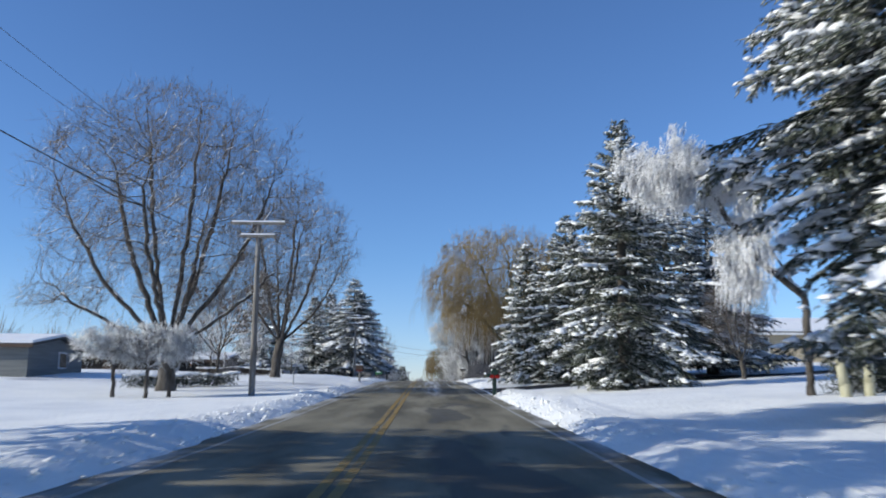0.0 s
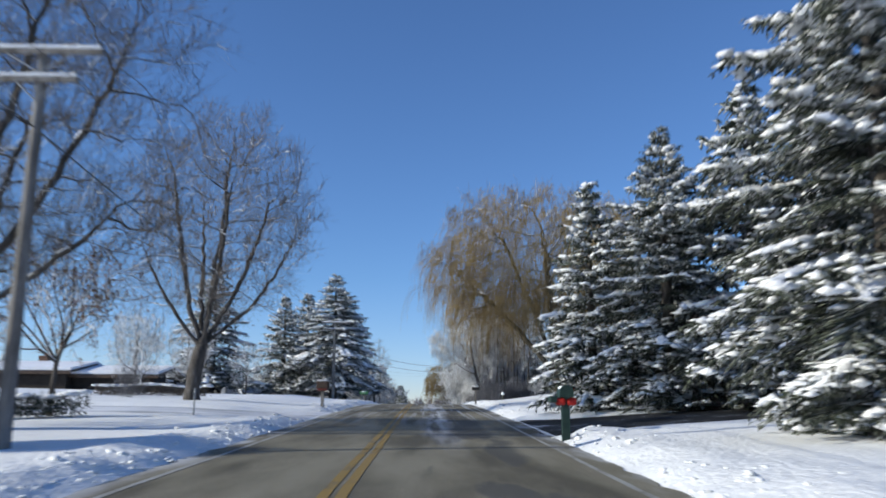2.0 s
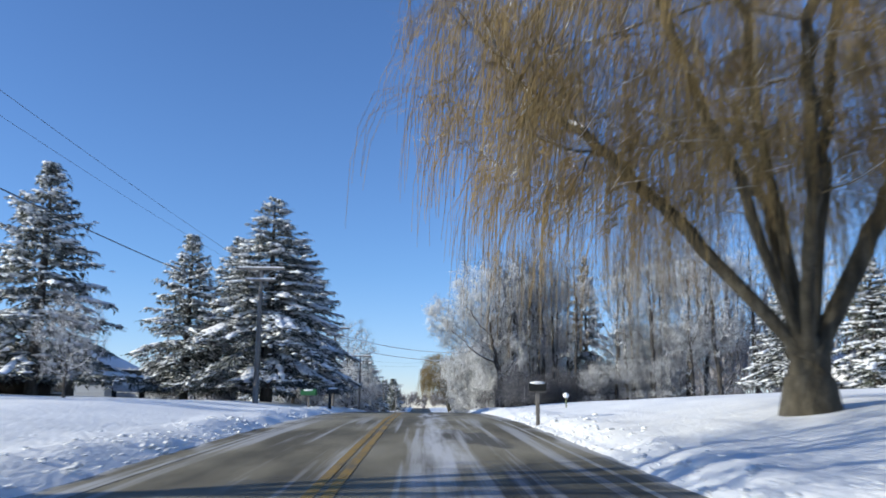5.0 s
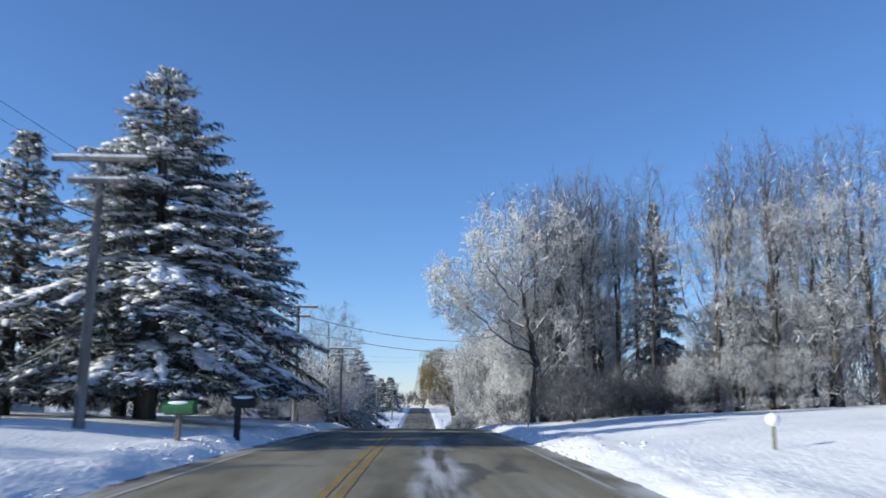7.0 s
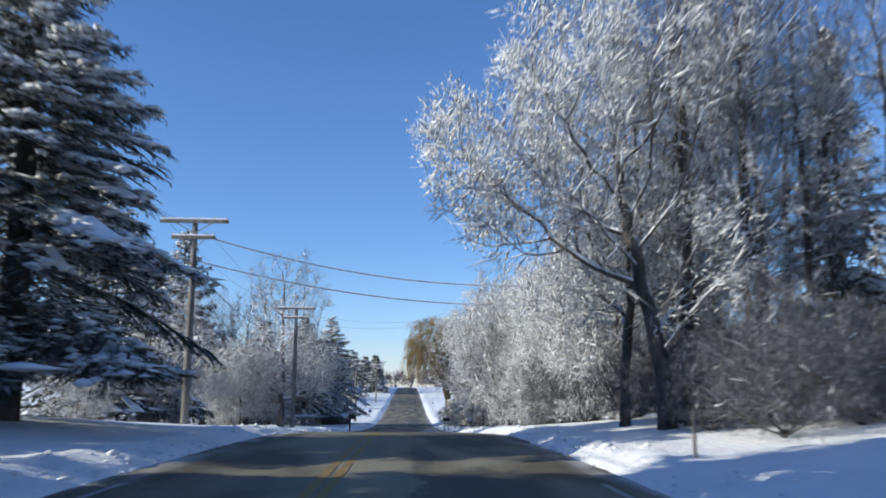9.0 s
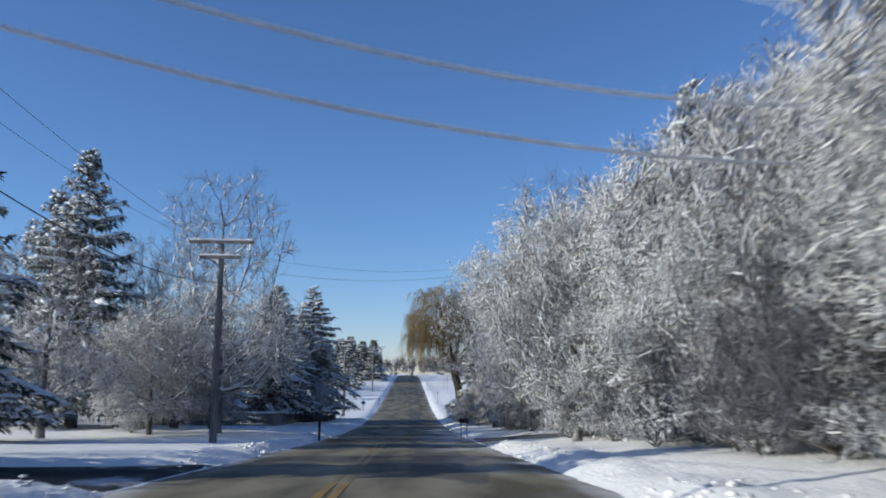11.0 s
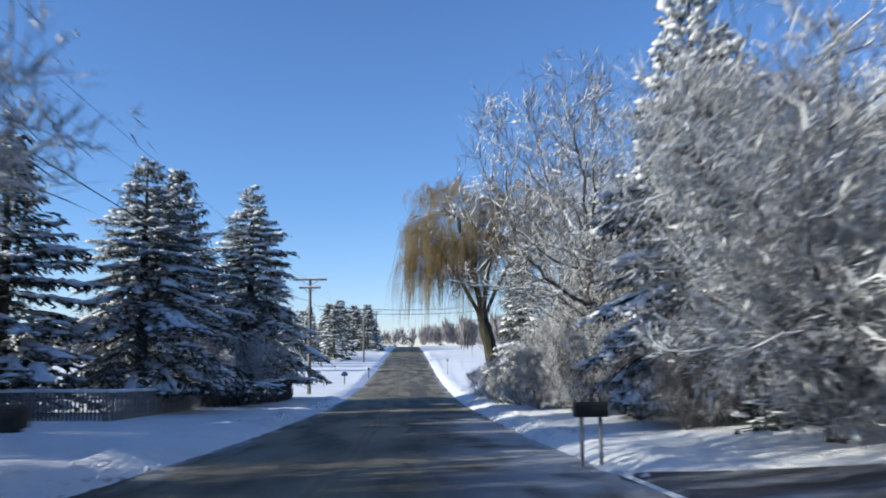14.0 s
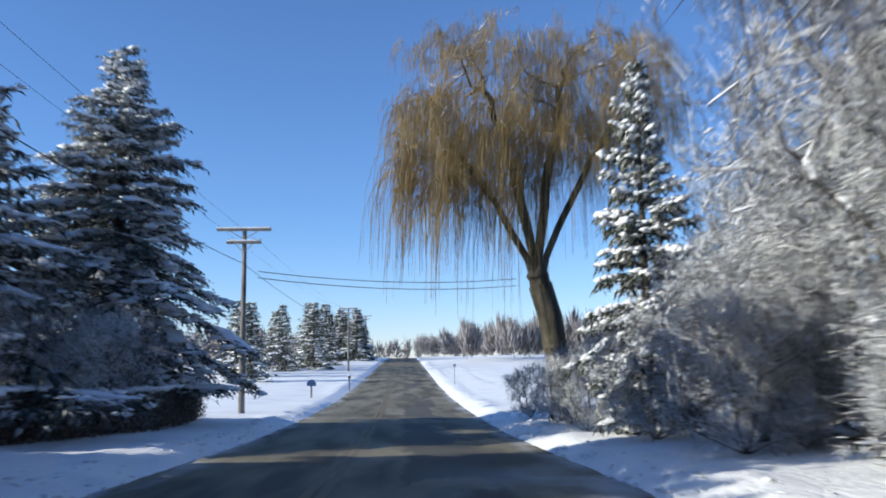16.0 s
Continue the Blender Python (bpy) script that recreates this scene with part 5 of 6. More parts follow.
WILLOW_B = willow_meshes("willow_b", branching(43, ((-2.2, 0, 10.4, 3.2, 3.2, 3.0, 6), (1.4, 0, 11.0, 2.8, 3.0, 2.8, 3), (-3.9, 0, 8.6, 1.5, 1.8, 1.2, 2)), 800, 4.8, 0.40, (-0.7, 0), kill=0.55, keep=0.8, up=0.0, twigs=3, twig_len=(0.4, 0.8), r_tip=0.010, hollow=0.4, low=6.0, wander=0.16, rise=0.75,
                                                stems=((-3.6, 0, 9.4), (-2.4, 0.5, 11.8), (0.4, -0.5, 12.0), (2.4, 0.3, 10.6), (-1.2, 2.2, 10.6))),
                         2000, 6, (0.8, 2.4), WILLOW, WILLOW_BARK, 43, 0.0085, 0.16, bends=3, by_height=((7, 8.5, 10, 13), (2.1, 1.5, 0.9, 0.4)))
WEEPING = willow_meshes("weeping", branching(44, ((-3.8, 0, 6.8, 1.4, 1.3, 0.9, 5), (-1.8, 0, 6.5, 1.0, 1.0, 0.6, 2), (-1.5, 0, 4.6, 0.8, 0.9, 1.7, 3)), 420, 3.0, 0.12, kill=0.32, keep=0.8, step=0.25, twigs=4, twig_len=(0.2, 0.5), r_tip=0.009, hollow=0.1, low=2.0, twig_up=-0.3, stems=((-3.2, 0, 7.2), (-1.4, 0, 5.6))),
                        1500, 6, (0.25, 0.55), FROST_WHITE, BARK, 44, 0.011, 0.9, bends=2, by_height=((3, 8), (1.2, 1.0)))
plant("willow_tree", WILLOW_A, stand(8.0, 72.5), 1.0, 0, "large weeping willow with golden hanging strands and thick forked trunk", "willow tree")
plant("willow_tree", WILLOW_B, stand(5.3, 206.5), 1.0, 0, "weeping willow leaning over the road with golden strands", "willow tree")
plant("weeping_tree", WEEPING, stand(11.3, 24.6), 1.0, 0, "frosted weeping tree with white drooping twigs", "tree")


# ---- utility poles and wires ----
POLES = ((-7.8, 37.8, 9.3), (-8.5, 98.9, 10.6), (-7.85, 130.5, 10.5), (-7.3, 154.6, 9.56), (-7.25, 217.7, 8.25))


def utility_pole(x, y, top):
    at = stand(x, y, 0.1)
    h = top - at[2]
    ob = thing("utility_pole", "weathered wooden utility pole with two crossarms and insulators", "utility pole", at, 0, "utility poles")
    part("pole", rod(bmesh.new(), (0, 0, 0), (0, 0, h), 0.15, 0.10, 12), POLE, ob)
    for z, w in ((h - 0.12, 2.5), (h - 0.72, 1.6)):
        arm = part("crossarm", box(bmesh.new(), 0, -0.14, z, w, 0.09, 0.12, 0.01), POLE, ob)
        part("snow", box(bmesh.new(), 0, -0.14, z + 0.092, w * 0.97, 0.11, 0.075, 0.03), SNOW_TREE, arm, "snow lying on the arm")
        for dx in (-0.46, -0.30, 0.30, 0.46):
            bm = rod(bmesh.new(), (dx * w, -0.14, z + 0.05), (dx * w, -0.14, z + 0.16), 0.03, 0.045, 8)
            part("insulator", bm, CERAMIC, arm)
        for s in (-1, 1):
            bm = rod(bmesh.new(), (s * w * 0.3, -0.16, z), (0, -0.14, z - 0.45), 0.018, 0.018, 6)
            part("brace", bm, METAL, arm)
    return ob


for x, y, top in POLES:
    utility_pole(x, y, top)


def wire(name, a, b, sag, r=0.012, snowy=False):
    cu = bpy.data.curves.new(name, "CURVE")
    cu.dimensions, cu.bevel_depth, cu.bevel_resolution = "3D", r, 1
    s = cu.splines.new("POLY")
    s.points.add(24)
    for i in range(25):
        t = i / 24
        p = Vector(a).lerp(Vector(b), t)
        s.points[i].co = (p.x, p.y, p.z - 4 * sag * t * (1 - t), 1)
    cu.materials.append(SNOW_TREE if snowy else WIRE)
    return tagged(new(name, cu), "snow-rimed overhead wire strung between poles" if snowy else "dark overhead wire strung between poles", "wire", "overhead wires")


line = [(-8.4, -20, 8.0), *POLES, (-7.2, 290, 9.5), (-7.6, 350, 12.0)]
for (x0, y0, z0), (x1, y1, z1) in zip(line, line[1:]):
    for dx, dz in ((-1.15, 0.06), (0.7, -0.68), (0, -1.7)):
        wire("overhead_wire", (x0 + dx, y0 - 0.14, z0 + dz), (x1 + dx, y1 - 0.14, z1 + dz), 0.55 if dz > -1 else 0.9, 0.005 if dz > -1 else 0.014)
for x, y, top in ((-7.2, 290, 9.5), (-7.6, 350, 12.0)):
    utility_pole(x, y, top)
wire("overhead_wire", (-7.3, 130.5, 9.8), (9.0, 136, 9.2), 0.9, 0.032, True)
wire("overhead_wire", (-7.6, 130.5, 8.9), (9.5, 137, 8.4), 0.8, 0.032, True)
service = thing("utility_pole", "plain wooden service pole capped with snow among frosted trees", "utility pole", stand(8.7, 168.0, 0.1), 0, "utility poles")
part("pole", rod(bmesh.new(), (0, 0, 0), (0, 0, 10.8), 0.15, 0.11, 12), POLE, service)
part("crossarm", box(bmesh.new(), 0.35, -0.12, 9.9, 1.1, 0.08, 0.1, 0.01), POLE, service)
part("snow", rod(bmesh.new(), (0, 0, 10.8), (0, 0, 10.92), 0.13, 0.06, 10), SNOW_TREE, service, "cap of snow")
wire("overhead_wire", (-6.9, 154.6, 9.1), (8.6, 168, 11.8), 1.2, 0.006)
wire("overhead_wire", (-7.3, 154.6, 8.6), (8.6, 168, 11.5), 1.2, 0.006)
wire("overhead_wire", (-6.6, 217.7, 6.2), (6.5, 226, 6.6), 0.35, 0.02)
wire("overhead_wire", (-6.6, 217.7, 5.9), (6.5, 226, 6.2), 0.35, 0.02)


# ---- mailboxes, signs and posts ----
def mailbox(x, y, label, body=BLACK, post=BROWN_PAINT, h=1.05, legs=1, rz=0.0, ribbon=False, snow=True, wide=0.2, long=0.5, paper=False, ahead=0.0, flag=True, thick=0.11):
    """A rounded mailbox on a post, its door towards the road."""
    ob = thing("mailbox", label, "mailbox", stand(x, y, 0.12), rz, "mailboxes")
    base = h - 0.12
    if legs == 1:
        part("post", box(bmesh.new(), 0, 0, base / 2, thick, thick, base, 0.008), post, ob)
        part("bracket", box(bmesh.new(), 0, -ahead, base - 0.02, 0.14, long * 0.9, 0.04, 0.006), post, ob)
    else:
        for dy in (-long * 0.3 - ahead, long * 0.3 - ahead):
            part("post", box(bmesh.new(), 0, dy, base / 2, 0.06, 0.06, base, 0.006), post, ob)
    bm = bmesh.new()
    ring = [(-wide / 2, 0), (wide / 2, 0)] + [(wide / 2 * math.cos(a), 0.12 + wide / 2 * math.sin(a)) for a in np.linspace(0, math.pi, 9)]
    for yy in (-long / 2 - ahead, long / 2 - ahead):
        for px_, pz_ in ring:
            bm.verts.new((px_, yy, base + pz_))
    bm.verts.ensure_lookup_table()
    n = len(ring)
    for i in range(n):
        bm.faces.new((bm.verts[i], bm.verts[(i + 1) % n], bm.verts[(i + 1) % n + n], bm.verts[i + n]))
    bm.faces.new([bm.verts[i] for i in reversed(range(n))])
    bm.faces.new([bm.verts[i + n] for i in range(n)])
    shell = part("box", bm, body, ob)
    part("door", box(bmesh.new(), 0, -long / 2 - 0.008 - ahead, base + 0.10, wide * 0.9, 0.012, 0.2, 0.004), body, shell)
    if flag:
        part("flag", box(bmesh.new(), wide / 2 + 0.012, -long * 0.2 - ahead, base + 0.14, 0.012, 0.05, 0.16, 0.003), RED, shell, "small red flag")
    if snow:
        bm = bmesh.new()
        bmesh.ops.create_icosphere(bm, subdivisions=2, radius=1.0, matrix=Matrix.Translation((0, -ahead, base + 0.225)) @ Matrix.Diagonal((wide * 0.52, long * 0.5, 0.06, 1)))
        part("snow", bm, SNOW_TREE, shell, "cap of snow", True)
    if ribbon:
        for s in (-1, 1):
            part("bow_loop", box(bmesh.new(), s * 0.12 * wide / 0.3, -0.1, base - 0.10, 0.7 * wide, 0.2, 0.16 * wide / 0.3, 0.05 * wide / 0.3), RED, ob, "red ribbon bow")
    if paper:
        part("newspaper_tube", box(bmesh.new(), -wide * 0.9, 0, base - 0.05, 0.16, long * 0.8, 0.16, 0.02), body, ob)
    return ob


mailbox(3.4, 42.4, "dark green mailbox with red ribbon bows and snow cap", GREEN_PAINT, GREEN_PAINT, 1.25, ribbon=True, wide=0.34, long=0.55, paper=True, thick=0.19)
mail = thing("mailbox", "large brown wooden mailbox with a red strip on a post", "mailbox", stand(-5.05, 63.2, 0.12), 0, "mailboxes")
part("post", box(bmesh.new(), 0, 0, 0.5, 0.15, 0.15, 1.0, 0.01), POLE, mail)
crate = part("box", box(bmesh.new(), 0, 0, 1.16, 0.56, 0.5, 0.34, 0.02), BROWN_PAINT, mail)
part("strip", box(bmesh.new(), 0, -0.01, 0.94, 0.48, 0.44, 0.12, 0.01), RED_DULL, mail, "faded red strip below the box")
part("door", box(bmesh.new(), 0, -0.26, 1.16, 0.44, 0.02, 0.26, 0.006), BROWN_PAINT, crate)
part("snow", box(bmesh.new(), 0, 0, 1.36, 0.52, 0.46, 0.07, 0.03), SNOW_TREE, crate, "thin cap of snow", True)
mailbox(3.4, 79.9, "dark mailbox on a thin post capped with snow", BLACK, POLE, 1.2, rz=-90, wide=0.24, long=0.5, flag=False)
mailbox(-4.8, 100.0, "dark mailbox on a stout post by the road", BLACK, BLACK, 1.15, rz=90, wide=0.26, long=0.6, ahead=0.14, flag=False, thick=0.15)
mailbox(-5.55, 97.2, "low green newspaper box on a post capped with snow", GREEN_BOX, POLE, 0.85, rz=84, wide=0.34, long=0.75)
mailbox(-4.35, 164.6, "black mailbox reaching forward from a thick dark post", BLACK, BLACK, 1.2, rz=90, wide=0.26, long=0.55, snow=False, ahead=0.16, flag=False)
mailbox(3.2, 170.0, "black mailbox standing on two thin legs", BLACK, METAL, 1.15, 2, rz=-90, snow=False, wide=0.26, long=0.55, flag=False)
mailbox(-6.0, 235.0, "blue delivery box on a post in the snow", BLUE, POLE, 1.0, wide=0.55, long=0.6)
mailbox(-4.4, 248.8, "dark mailbox on a post in the snow", BLACK, POLE, 1.2)


def stake(x, y, h, mat, head=None, label="thin stake standing in the snow", lean=0.0):
    ob = thing("marker_post", label, "post", stand(x, y, 0.15), 0, "marker posts")
    part("post", rod(bmesh.new(), (0, 0, 0), (lean, 0, h), 0.035, 0.03, 8), mat, ob)
    if head:
        part("reflector", box(bmesh.new(), lean, -0.04, h - 0.1, 0.24, 0.03, 0.28, 0.01), head, ob, "small plate on top")
    return ob


cap_post = stake(6.4, 92.6, 0.62, LICHEN, None, "short greenish post under a cap of snow")
bm = bmesh.new()
bmesh.ops.create_icosphere(bm, subdivisions=2, radius=1.0, matrix=Matrix.Translation((0, 0, 0.68)) @ Matrix.Diagonal((0.13, 0.13, 0.13, 1)))
part("snow", bm, SNOW_TREE, cap_post, "round cap of snow", True)
stake(4.4, 250.6, 1.9, METAL, METAL, "roadside post with a small grey sign")
stake(-7.6, 219.5, 1.1, BROWN_PAINT, None, "short wooden stake near the pole", 0.1)
stake(-8.2, 52.0, 1.1, METAL, None, "thin driveway marker in the snow")
stake(4.6, 113.5, 0.9, POLE, None, "short pale post at the edge of the shade")
for i in range(4):
    stake(11.0 + i * 1.6, 254 + i * 0.6, 1.2, BROWN_PAINT, None, "brown post of an old field fence")
for dx, lean in ((0.0, -0.16), (0.62, 0.05)):
    ob = thing("stump_post", "pale barkless leaning trunk stump in the snow", "stump", stand(11.7 + dx, 23.3, 0.15), 0, "pale stumps")
    bm = bmesh.new()
    rod(bm, (0, 0, 0), (lean * 0.4, 0, 0.5), 0.17, 0.15, 12)
    rod(bm, (lean * 0.4, 0, 0.45), (lean, 0, 1.25), 0.15, 0.12, 12)
    part("trunk", bm, YELLOW_LIGHT, ob, "", True)

# yard lamp with a curved neck
lamp = thing("yard_lamp", "pale metal yard lamp with a curved neck", "lamp post", stand(-18.4, 76.5, 0.1))
bm = bmesh.new()
rod(bm, (0, 0, 0), (0, 0, 2.6), 0.05, 0.045, 10)
pts = [(-0.45 * (1 - math.cos(a)), 0, 2.6 + 0.45 * math.sin(a)) for a in np.linspace(0, 2.2, 8)]
for a, b in zip(pts, pts[1:]):
    rod(bm, a, b, 0.045, 0.045, 10)
part("post", bm, TRIM, lamp)
part("lamp_head", box(bmesh.new(), pts[-1][0] - 0.06, 0, pts[-1][2] - 0.05, 0.26, 0.16, 0.09, 0.02), METAL, lamp)


# ---- houses ----
def gable_roof(bm, w, d, z, rise, eave=0.5, thick=0.16, lift=0.0):
    """A gable roof slab, ridge along x, over a plan of w by d."""
    hw, hd = w / 2 + eave, d / 2 + eave
    drop = rise * eave / (d / 2)
    sec = [(-hd, z - drop + lift), (0, z + rise + lift), (hd, z - drop + lift), (hd, z - drop + lift + thick), (0, z + rise + lift + thick * 1.05), (-hd, z - drop + lift + thick)]
    vs = [[bm.verts.new((sx * hw, y, zz)) for y, zz in sec] for sx in (-1, 1)]
    n = len(sec)
    for i in range(n):
        bm.faces.new((vs[0][i], vs[0][(i + 1) % n], vs[1][(i + 1) % n], vs[1][i]))
    for q, order in ((vs[0], (0, 5, 4, 1)), (vs[0], (1, 4, 3, 2)), (vs[1], (0, 1, 4, 5)), (vs[1], (1, 2, 3, 4))):
        bm.faces.new([q[i] for i in order])
    bmesh.ops.recalc_face_normals(bm, faces=bm.faces[:])
    return bm


def ranch_house(x, y, w, d, rz, wall, label, h=2.5, rise=1.2, windows=((-0.25, 1.6), (0.22, 1.4)), door=None, garage=None, chimney=False, sink=0.2, lift=0.0):
    at = stand(x, y, sink)
    ob = thing("house", label, "house", (at[0], at[1], at[2] + lift), rz, "houses")
    bm = box(bmesh.new(), 0, 0, h / 2, w, d, h)
    for sx in (-1, 1):
        v = [bm.verts.new((sx * w / 2, -d / 2, h)), bm.verts.new((sx * w / 2, d / 2, h)), bm.verts.new((sx * w / 2, 0, h + rise))]
        bm.faces.new(v if sx > 0 else v[::-1])
    part("wall", bm, wall, ob)
    roof = part("roof", gable_roof(bmesh.new(), w, d, h, rise), SHINGLE, ob)
    part("snow", gable_roof(bmesh.new(), w - 0.1, d - 0.1, h, rise, 0.5, 0.2, 0.165), ROOF_SNOW, roof, "thick snow on the roof")
    if chimney:
        part("chimney", box(bmesh.new(), w * 0.2, 0.3, h + rise + 0.2, 0.7, 0.6, 1.2, 0.02), BRICK, roof)
    sides = [(f, ww, -1) for f, ww in windows] + [(f, ww, 1) for f, ww in windows]
    for f, ww, s in sides:
        win = part("window", box(bmesh.new(), f * w, s * (d / 2 + 0.03), 1.45, ww + 0.16, 0.08, 1.26, 0.01), TRIM, ob)
        for k in (-0.25, 0.25):
            part("pane", box(bmesh.new(), f * w + k * ww, s * (d / 2 + 0.075), 1.45, ww / 2 - 0.05, 0.03, 1.1), GLASS, win)
        part("sill", box(bmesh.new(), f * w, s * (d / 2 + 0.1), 0.80, ww + 0.24, 0.16, 0.05, 0.01), TRIM, win)
    for s in (-1, 1):
        win = part("window", box(bmesh.new(), s * (w / 2 + 0.03), 0.1 * d, 1.45, 0.08, 1.3, 1.2, 0.01), TRIM, ob)
        part("pane", box(bmesh.new(), s * (w / 2 + 0.075), 0.1 * d, 1.45, 0.03, 1.12, 1.02), GLASS, win)
    if door is not None:
        dr = part("door", box(bmesh.new(), door * w, -d / 2 - 0.04, 1.05, 1.0, 0.08, 2.1, 0.01), BROWN_PAINT, ob)
        part("handle", box(bmesh.new(), door * w + 0.38, -d / 2 - 0.1, 1.0, 0.04, 0.06, 0.12, 0.01), METAL, dr)
    if garage is not None:
        g = part("garage_door", box(bmesh.new(), garage * w, -d / 2 - 0.04, 1.05, 2.6, 0.06, 2.1, 0.01), BROWN_PAINT, ob)
        for k in range(4):
            part("panel", box(bmesh.new(), garage * w, -d / 2 - 0.085, 0.3 + k * 0.5, 2.4, 0.03, 0.42, 0.01), BROWN_PAINT, g)
    part("fascia", box(bmesh.new(), 0, -d / 2 - 0.5, h - rise * 0.5 / (d / 2) - 0.02, w + 1.0, 0.05, 0.2, 0.01), BROWN_PAINT if wall in (SHADED_WALL, HOUSE_GREY) else TRIM, roof)
    return ob


ranch_house(-35.6, 62.0, 17.0, 9.0, 0, HOUSE_GREY, "low grey ranch house with dark garage and snowy roof", garage=0.24, windows=((-0.3, 1.6), (0.05, 1.4)), h=2.3, rise=0.7, sink=0.55)
ranch_house(-33.5, 90.0, 13.0, 9.0, 0, SHADED_WALL, "long ranch house with shaded walls under a snow-covered roof", h=2.4, rise=0.7, sink=1.3, windows=(), chimney=True, door=0.1)
ranch_house(-23.9, 90.0, 6.2, 7.0, 0, SHADED_WALL, "low garage wing with a snow-covered roof", h=2.2, rise=0.6, sink=1.1, windows=())
ranch_house(-24.5, 101.5, 9.0, 6.0, 0, SHADED_WALL, "low brown house behind a spruce with snowy roof", h=2.3, rise=0.8, sink=0.9, windows=())
ranch_house(-25.0, 118.0, 7.0, 6.0, 90, SIDING_GREY, "pale garden building with a snowy gable roof", h=2.2, rise=1.4, windows=((0.1, 1.2),))
ranch_house(29.0, 72.0, 15.0, 8.0, 0, SIDING, "cream ranch house with white trim and snowy roof", door=-0.3, windows=((-0.12, 1.4), (0.2, 1.6)))
ranch_house(40.0, 128.0, 14.0, 8.0, 0, SIDING_GREY, "grey house behind parked cars with snowy roof", h=2.6, rise=1.6)
ranch_house(-30.0, 131.0, 10.0, 7.0, 0, SIDING_GREY, "low grey outbuilding with a snowy roof behind spruces", h=2.2, rise=0.9)


# ---- parked cars ----
def car(x, y, rz, label, paint=CAR_WHITE):
    ob = thing("car", label, "car", stand(x, y, 0.0), rz, "parked cars")
    prof = [(-2.2, 0.35), (-2.25, 0.75), (-2.1, 0.95), (-1.75, 1.0), (-1.35, 1.48), (0.45, 1.55), (1.05, 1.08), (2.0, 0.92), (2.2, 0.7), (2.2, 0.35)]
    bm = bmesh.new()
    vs = [[bm.verts.new((sx * (0.86 if z < 1.1 else 0.70), yy, z)) for yy, z in prof] for sx in (-1, 1)]
    n = len(prof)
    for i in range(n):
        bm.faces.new((vs[0][i], vs[0][(i + 1) % n], vs[1][(i + 1) % n], vs[1][i]))
    bm.faces.new(vs[0][::-1])
    bm.faces.new(vs[1])
    bmesh.ops.recalc_face_normals(bm, faces=bm.faces[:])
    bmesh.ops.bevel(bm, geom=bm.edges[:], offset=0.05, segments=2, affect="EDGES")
    body = part("body", bm, paint, ob, "", True)
    part("windscreen", box(bmesh.new(), 0, 0.78, 1.30, 1.3, 0.03, 0.62, 0.01, None), GLASS, body)
    part("rear_window", box(bmesh.new(), 0, -1.56, 1.24, 1.25, 0.03, 0.42, 0.01), GLASS, body)
    for s in (-1, 1):
        part("side_window", box(bmesh.new(), s * 0.76, -0.5, 1.27, 0.04, 1.7, 0.36, 0.01), GLASS, body)
        part("headlight", box(bmesh.new(), s * 0.6, 2.19, 0.74, 0.34, 0.06, 0.14, 0.02), CERAMIC, body)
        for yy in (-1.35, 1.35):
            w = part("wheel", rod(bmesh.new(), (s * 0.66, yy, 0.33), (s * 0.90, yy, 0.33), 0.33, 0.33, 18), RUBBER, ob)
            part("rim", rod(bmesh.new(), (s * 0.88, yy, 0.33), (s * 0.915, yy, 0.33), 0.2, 0.2, 14), METAL, w)
    bm = box(bmesh.new(), 0, -0.45, 1.60, 1.2, 1.6, 0.10, 0.04)
    part("snow", bm, SNOW_TREE, ob, "snow on the roof")
    return ob


car(-17.6, 106.5, 200, "white car parked beside a yard in the snow")
car(28.5, 112.0, 180, "white car parked facing the road near a house")
car(33.0, 115.0, 170, "silver car half covered with snow", METAL)


# ---- fence and hedge by the spruces ----
fence = thing("picket_fence", "weathered grey picket fence with snow along its top", "fence", (0, 0, 0))
FENCE = (Vector((-27.6, 183.6, 0)), Vector((-9.6, 183.4, 0)), Vector((-9.75, 196.0, 0)))
picket_bm = bmesh.new()
box(picket_bm, 0, 0, 0.47, 0.018, 0.075, 0.94)
tip = [picket_bm.verts.new(c) for c in ((-0.009, -0.0375, 0.94), (0.009, -0.0375, 0.94), (0.009, 0.0375, 0.94), (-0.009, 0.0375, 0.94), (-0.009, 0, 1.02), (0.009, 0, 1.02))]
for q in ((0, 1, 5, 4), (2, 3, 4, 5), (1, 2, 5), (3, 0, 4)):
    picket_bm.faces.new([tip[i] for i in q])
picket_me = bpy.data.meshes.new("picket")
picket_bm.to_mesh(picket_me)
picket_bm.free()
picket_me.materials.append(PICKET)
rp = random.Random(9)
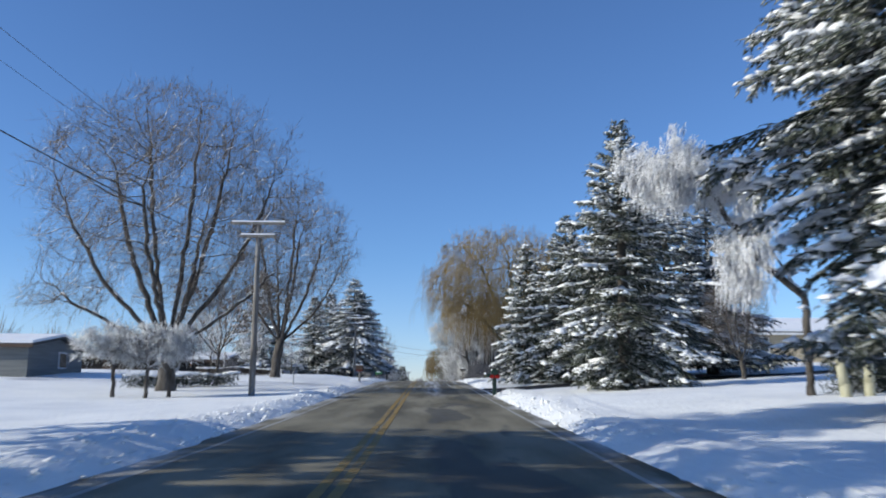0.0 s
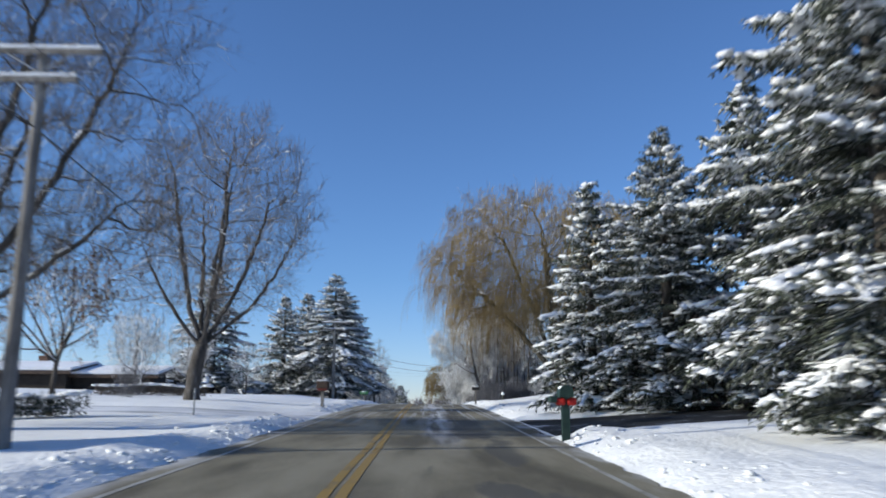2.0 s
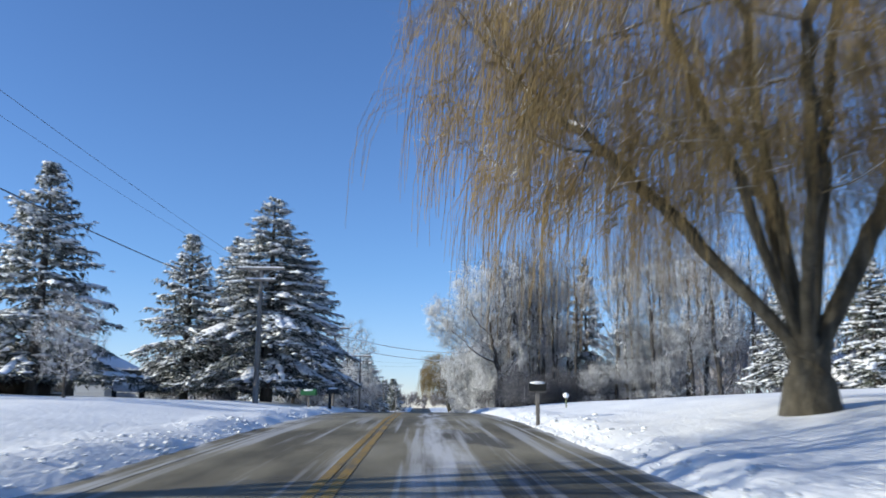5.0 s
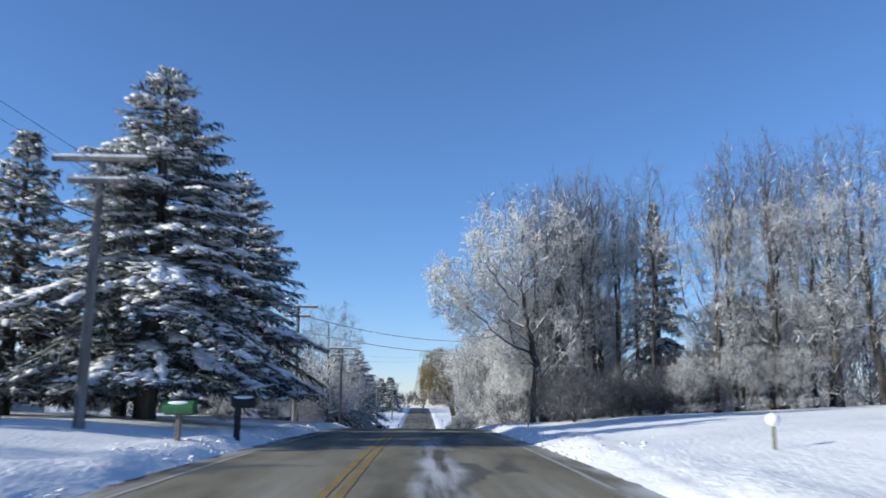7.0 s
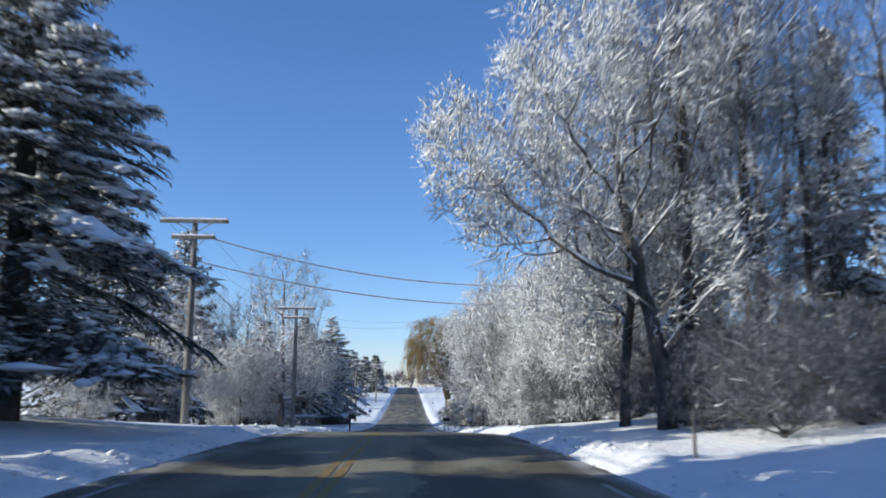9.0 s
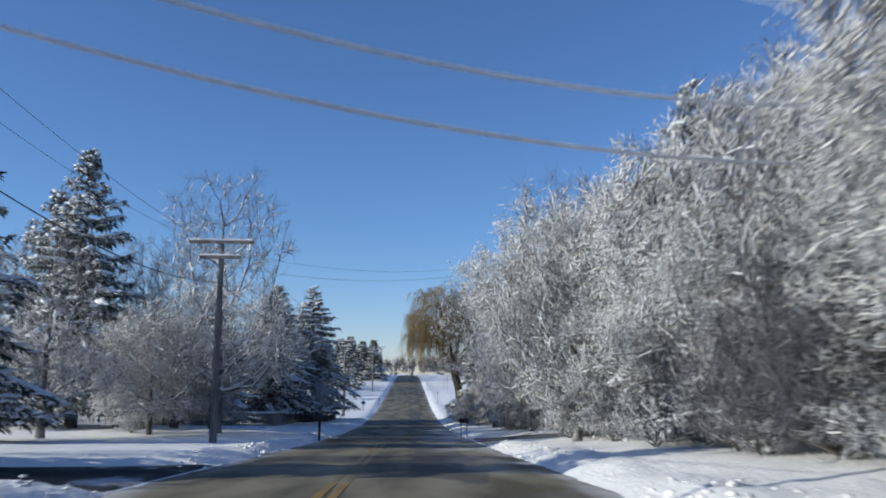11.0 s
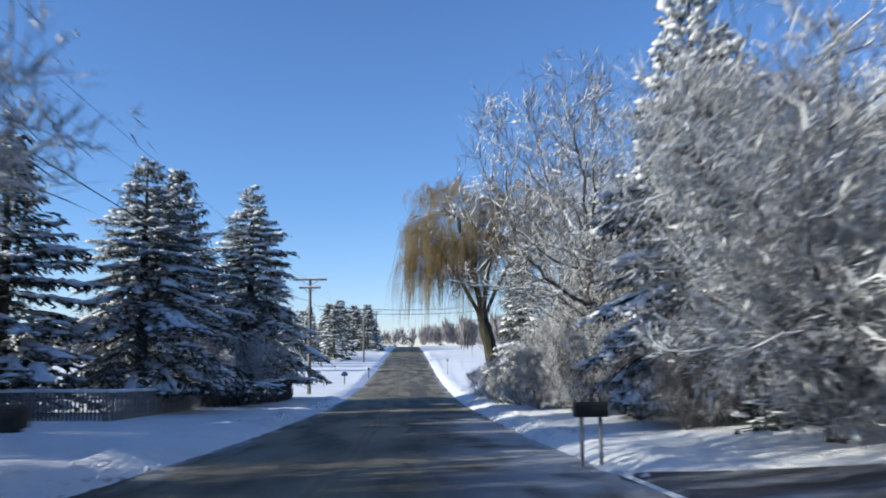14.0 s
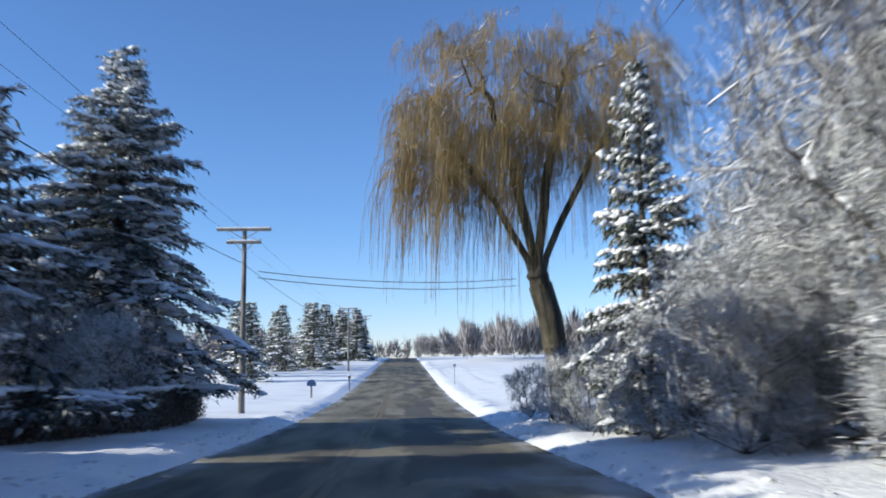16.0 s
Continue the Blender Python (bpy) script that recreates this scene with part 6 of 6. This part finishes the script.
for f0, f1 in zip(FENCE, FENCE[1:]):
    span = (f1 - f0).length
    turn = math.degrees(math.atan2(f1.y - f0.y, f1.x - f0.x)) - 90
    count, bays = int(span / 0.13), max(4, round(span / 2.6))
    back = Vector((-(f1 - f0).y, (f1 - f0).x, 0)).normalized()
    for i in range(count):
        p = f0.lerp(f1, (i + 0.5) / count)
        ob = child("picket", picket_me, fence)
        ob.matrix_basis = pose(p.x, p.y, float(ground_z(p.x, p.y)) - 0.05, rp.uniform(-1.2, 1.2), rp.uniform(-1, 1), turn + rp.uniform(-2, 2))
    for k in range(bays):
        a, b = f0.lerp(f1, k / bays), f0.lerp(f1, (k + 1) / bays)
        za, zb = float(ground_z(a.x, a.y)), float(ground_z(b.x, b.y))
        for z in (0.25, 0.72):
            part("rail", rod(bmesh.new(), (*(a + back * 0.035).xy, za + z), (*(b + back * 0.035).xy, zb + z), 0.03, 0.03, 4), PICKET, fence)
        q = a + back * 0.09
        part("post", box(bmesh.new(), q.x, q.y, za + 0.45, 0.09, 0.09, 1.1, 0.01), PICKET, fence)
        part("snow", rod(bmesh.new(), (*a.xy, za + 0.97), (*b.xy, zb + 0.97), 0.06, 0.055, 8), SNOW_TREE, fence, "ridge of snow on the pickets", True)


def hedge(x0, y0, x1, y1, w, h, n, seed, label, mat=TWIG, snow=0.25):
    """A clipped leafless hedge of many short twigs, with snow on top."""
    rng = np.random.default_rng(seed)
    ob = thing("hedge", label, "hedge", (0, 0, 0))
    t = rng.random(n)
    x = x0 + (x1 - x0) * t + rng.uniform(-w, w, n) / 2
    y = y0 + (y1 - y0) * t + rng.normal(0, 0.1, n)
    g = ground_z(x, y)
    hh = h * (0.85 + 0.3 * vnoise(y * 0.8, x * 0.8, 21))
    a = np.stack([x, y, g + rng.uniform(0, 0.85, n) * hh], 1)
    d = rng.normal(0, 1, (n, 3)) + [0, 0, 0.7]
    d /= np.linalg.norm(d, axis=1, keepdims=True)
    b = a + d * rng.uniform(0.15, 0.4, n)[:, None]
    v = mesh_of("hedge_twigs", *spindles(a, b, rng.uniform(0.012, 0.03, n)), mat)
    child("twig_mass", v, ob)["kind"] = "stuff"
    m = int(n * snow * 0.25)
    t = rng.random(m)
    x = x0 + (x1 - x0) * t + rng.uniform(-w, w, m) * 0.45
    y = y0 + (y1 - y0) * t
    c = np.stack([x, y, ground_z(x, y) + h * (0.85 + 0.3 * vnoise(y * 0.8, x * 0.8, 21)) * 0.97], 1)
    k = rng.uniform(0.6, 1.5, m)
    child("snow", mesh_of("hedge_snow", *pads(c, 0.2 * k, 0.22 * k, 0.06 * k, rng.uniform(0, 6, m), rng), SNOW_TREE, True), ob)["kind"] = "stuff"
    return ob


hedge(-9.6, 196.3, -7.9, 207.5, 1.1, 1.25, 7000, 3, "dark leafless clipped hedge with snow on top")
# this dark stretch also stands in for shade at the spruce's foot
hedge(-7.9, 207.6, -8.5, 213.5, 1.1, 1.3, 4500, 7, "dark hedge standing in for hedge and shade under a spruce", TWIG, 0.05)
hedge(-19.0, 71.0, -13.0, 71.5, 0.8, 0.6, 2200, 4, "low snow-dusted hedge along a lawn")
hedge(-16.5, 47.0, -11.5, 50.0, 1.0, 0.7, 2500, 5, "low evergreen bed edge with snow", NEEDLES)
hedge(12.0, 24.2, 15.5, 24.8, 1.2, 1.1, 3000, 6, "low green shrub beneath the spruce", NEEDLES, 0.08)

# ---- distant woods ----
def far_woods(name, label, spots, seed):
    """Many small leafless or evergreen trees, joined, far behind everything else."""
    rng = np.random.default_rng(seed)
    groups = []
    for x, y, h, w, conifer in spots:
        g = float(ground_z(x, y)) - 0.3
        n = 40 if y < 300 else 64 if y < 560 else 20
        if conifer:
            f = rng.random(n)
            a = np.stack([x + 0 * f, y + 0 * f, g + h * f], 1)
            az = rng.uniform(0, 6.283, n)
            r = w * (1 - f) + 0.1
            b = a + np.stack([np.cos(az) * r, np.sin(az) * r, -0.25 * r], 1)
            groups.append(spindles(a, b, 0.10 * h * (1 - f) + 0.1, 0.8, 0.6))
        else:
            n = int(n * 2.2)
            d = rng.normal(0, 1, (n, 3))
            d *= (rng.uniform(0.5, 1, n) / np.linalg.norm(d, axis=1))[:, None]
            b = np.array([x, y, g + 0.58 * h]) + d * [w, w, 0.42 * h]
            a = np.array([x, y, g + 0.45 * h]) + d * [w * 0.45, w * 0.45, 0.25 * h] - np.array([0, 0, 0.12 * h])
            groups.append(spindles(a, b, rng.uniform(0.02, 0.06, n) * h / 8 * (1.0 if y < 300 else 2.2 if y < 560 else 4.0), 1.0, 0.4))
            groups.append(spindles(np.array([[x, y, g]]), np.array([[x, y, g + h * 0.8]]), np.array([0.02 * h])))
    return tagged(new(name, mesh_of(name, *join(groups), FAR_WOOD)), label, "woods", kind="stuff")


rf = random.Random(77)
spots = []
for i in range(330):                      # the wood that closes the road's far end
    x = -330 + i * 2.0 + rf.uniform(-2, 2)
    spots.append((x, 610 + rf.uniform(0, 60) + abs(x) * 0.15, rf.uniform(12, 15.5), rf.uniform(3, 5), i % 5 == 0))
for i in range(60):                       # behind the yards on one side of the first stretch
    spots.append((-52 - rf.uniform(0, 25), 55 + i * 3.2, rf.uniform(6, 10), rf.uniform(3, 4.5), False))
for i in range(60):                       # behind the houses on the other
    spots.append((44 + rf.uniform(0, 25), 40 + i * 3.5, rf.uniform(7, 12), rf.uniform(3, 4.5), False))
for i in range(70):                       # deep in the wood beside the brow
    spots.append((27 + rf.uniform(0, 22), 108 + i * 1.5, rf.uniform(9, 14), rf.uniform(2.5, 4), False))
for i in range(60):                       # beyond the second willow
    spots.append((11 + i * 0.9 + rf.uniform(-1, 1), 325 + rf.uniform(-8, 40), rf.uniform(7.5, 11), rf.uniform(2, 3), False))
for i in range(70):                       # brown field edge far down the road
    spots.append((6 + i * 0.9 + rf.uniform(-1, 1), 470 + rf.uniform(-12, 60), rf.uniform(8, 12), rf.uniform(2.5, 4), False))
for i in range(50):
    spots.append((-20 - i * 1.2, 330 + rf.uniform(-30, 70), rf.uniform(7, 11), rf.uniform(3, 4), i % 2 == 0))
far_woods("far_woods", "distant leafless and evergreen woods along the horizon", spots, 8)
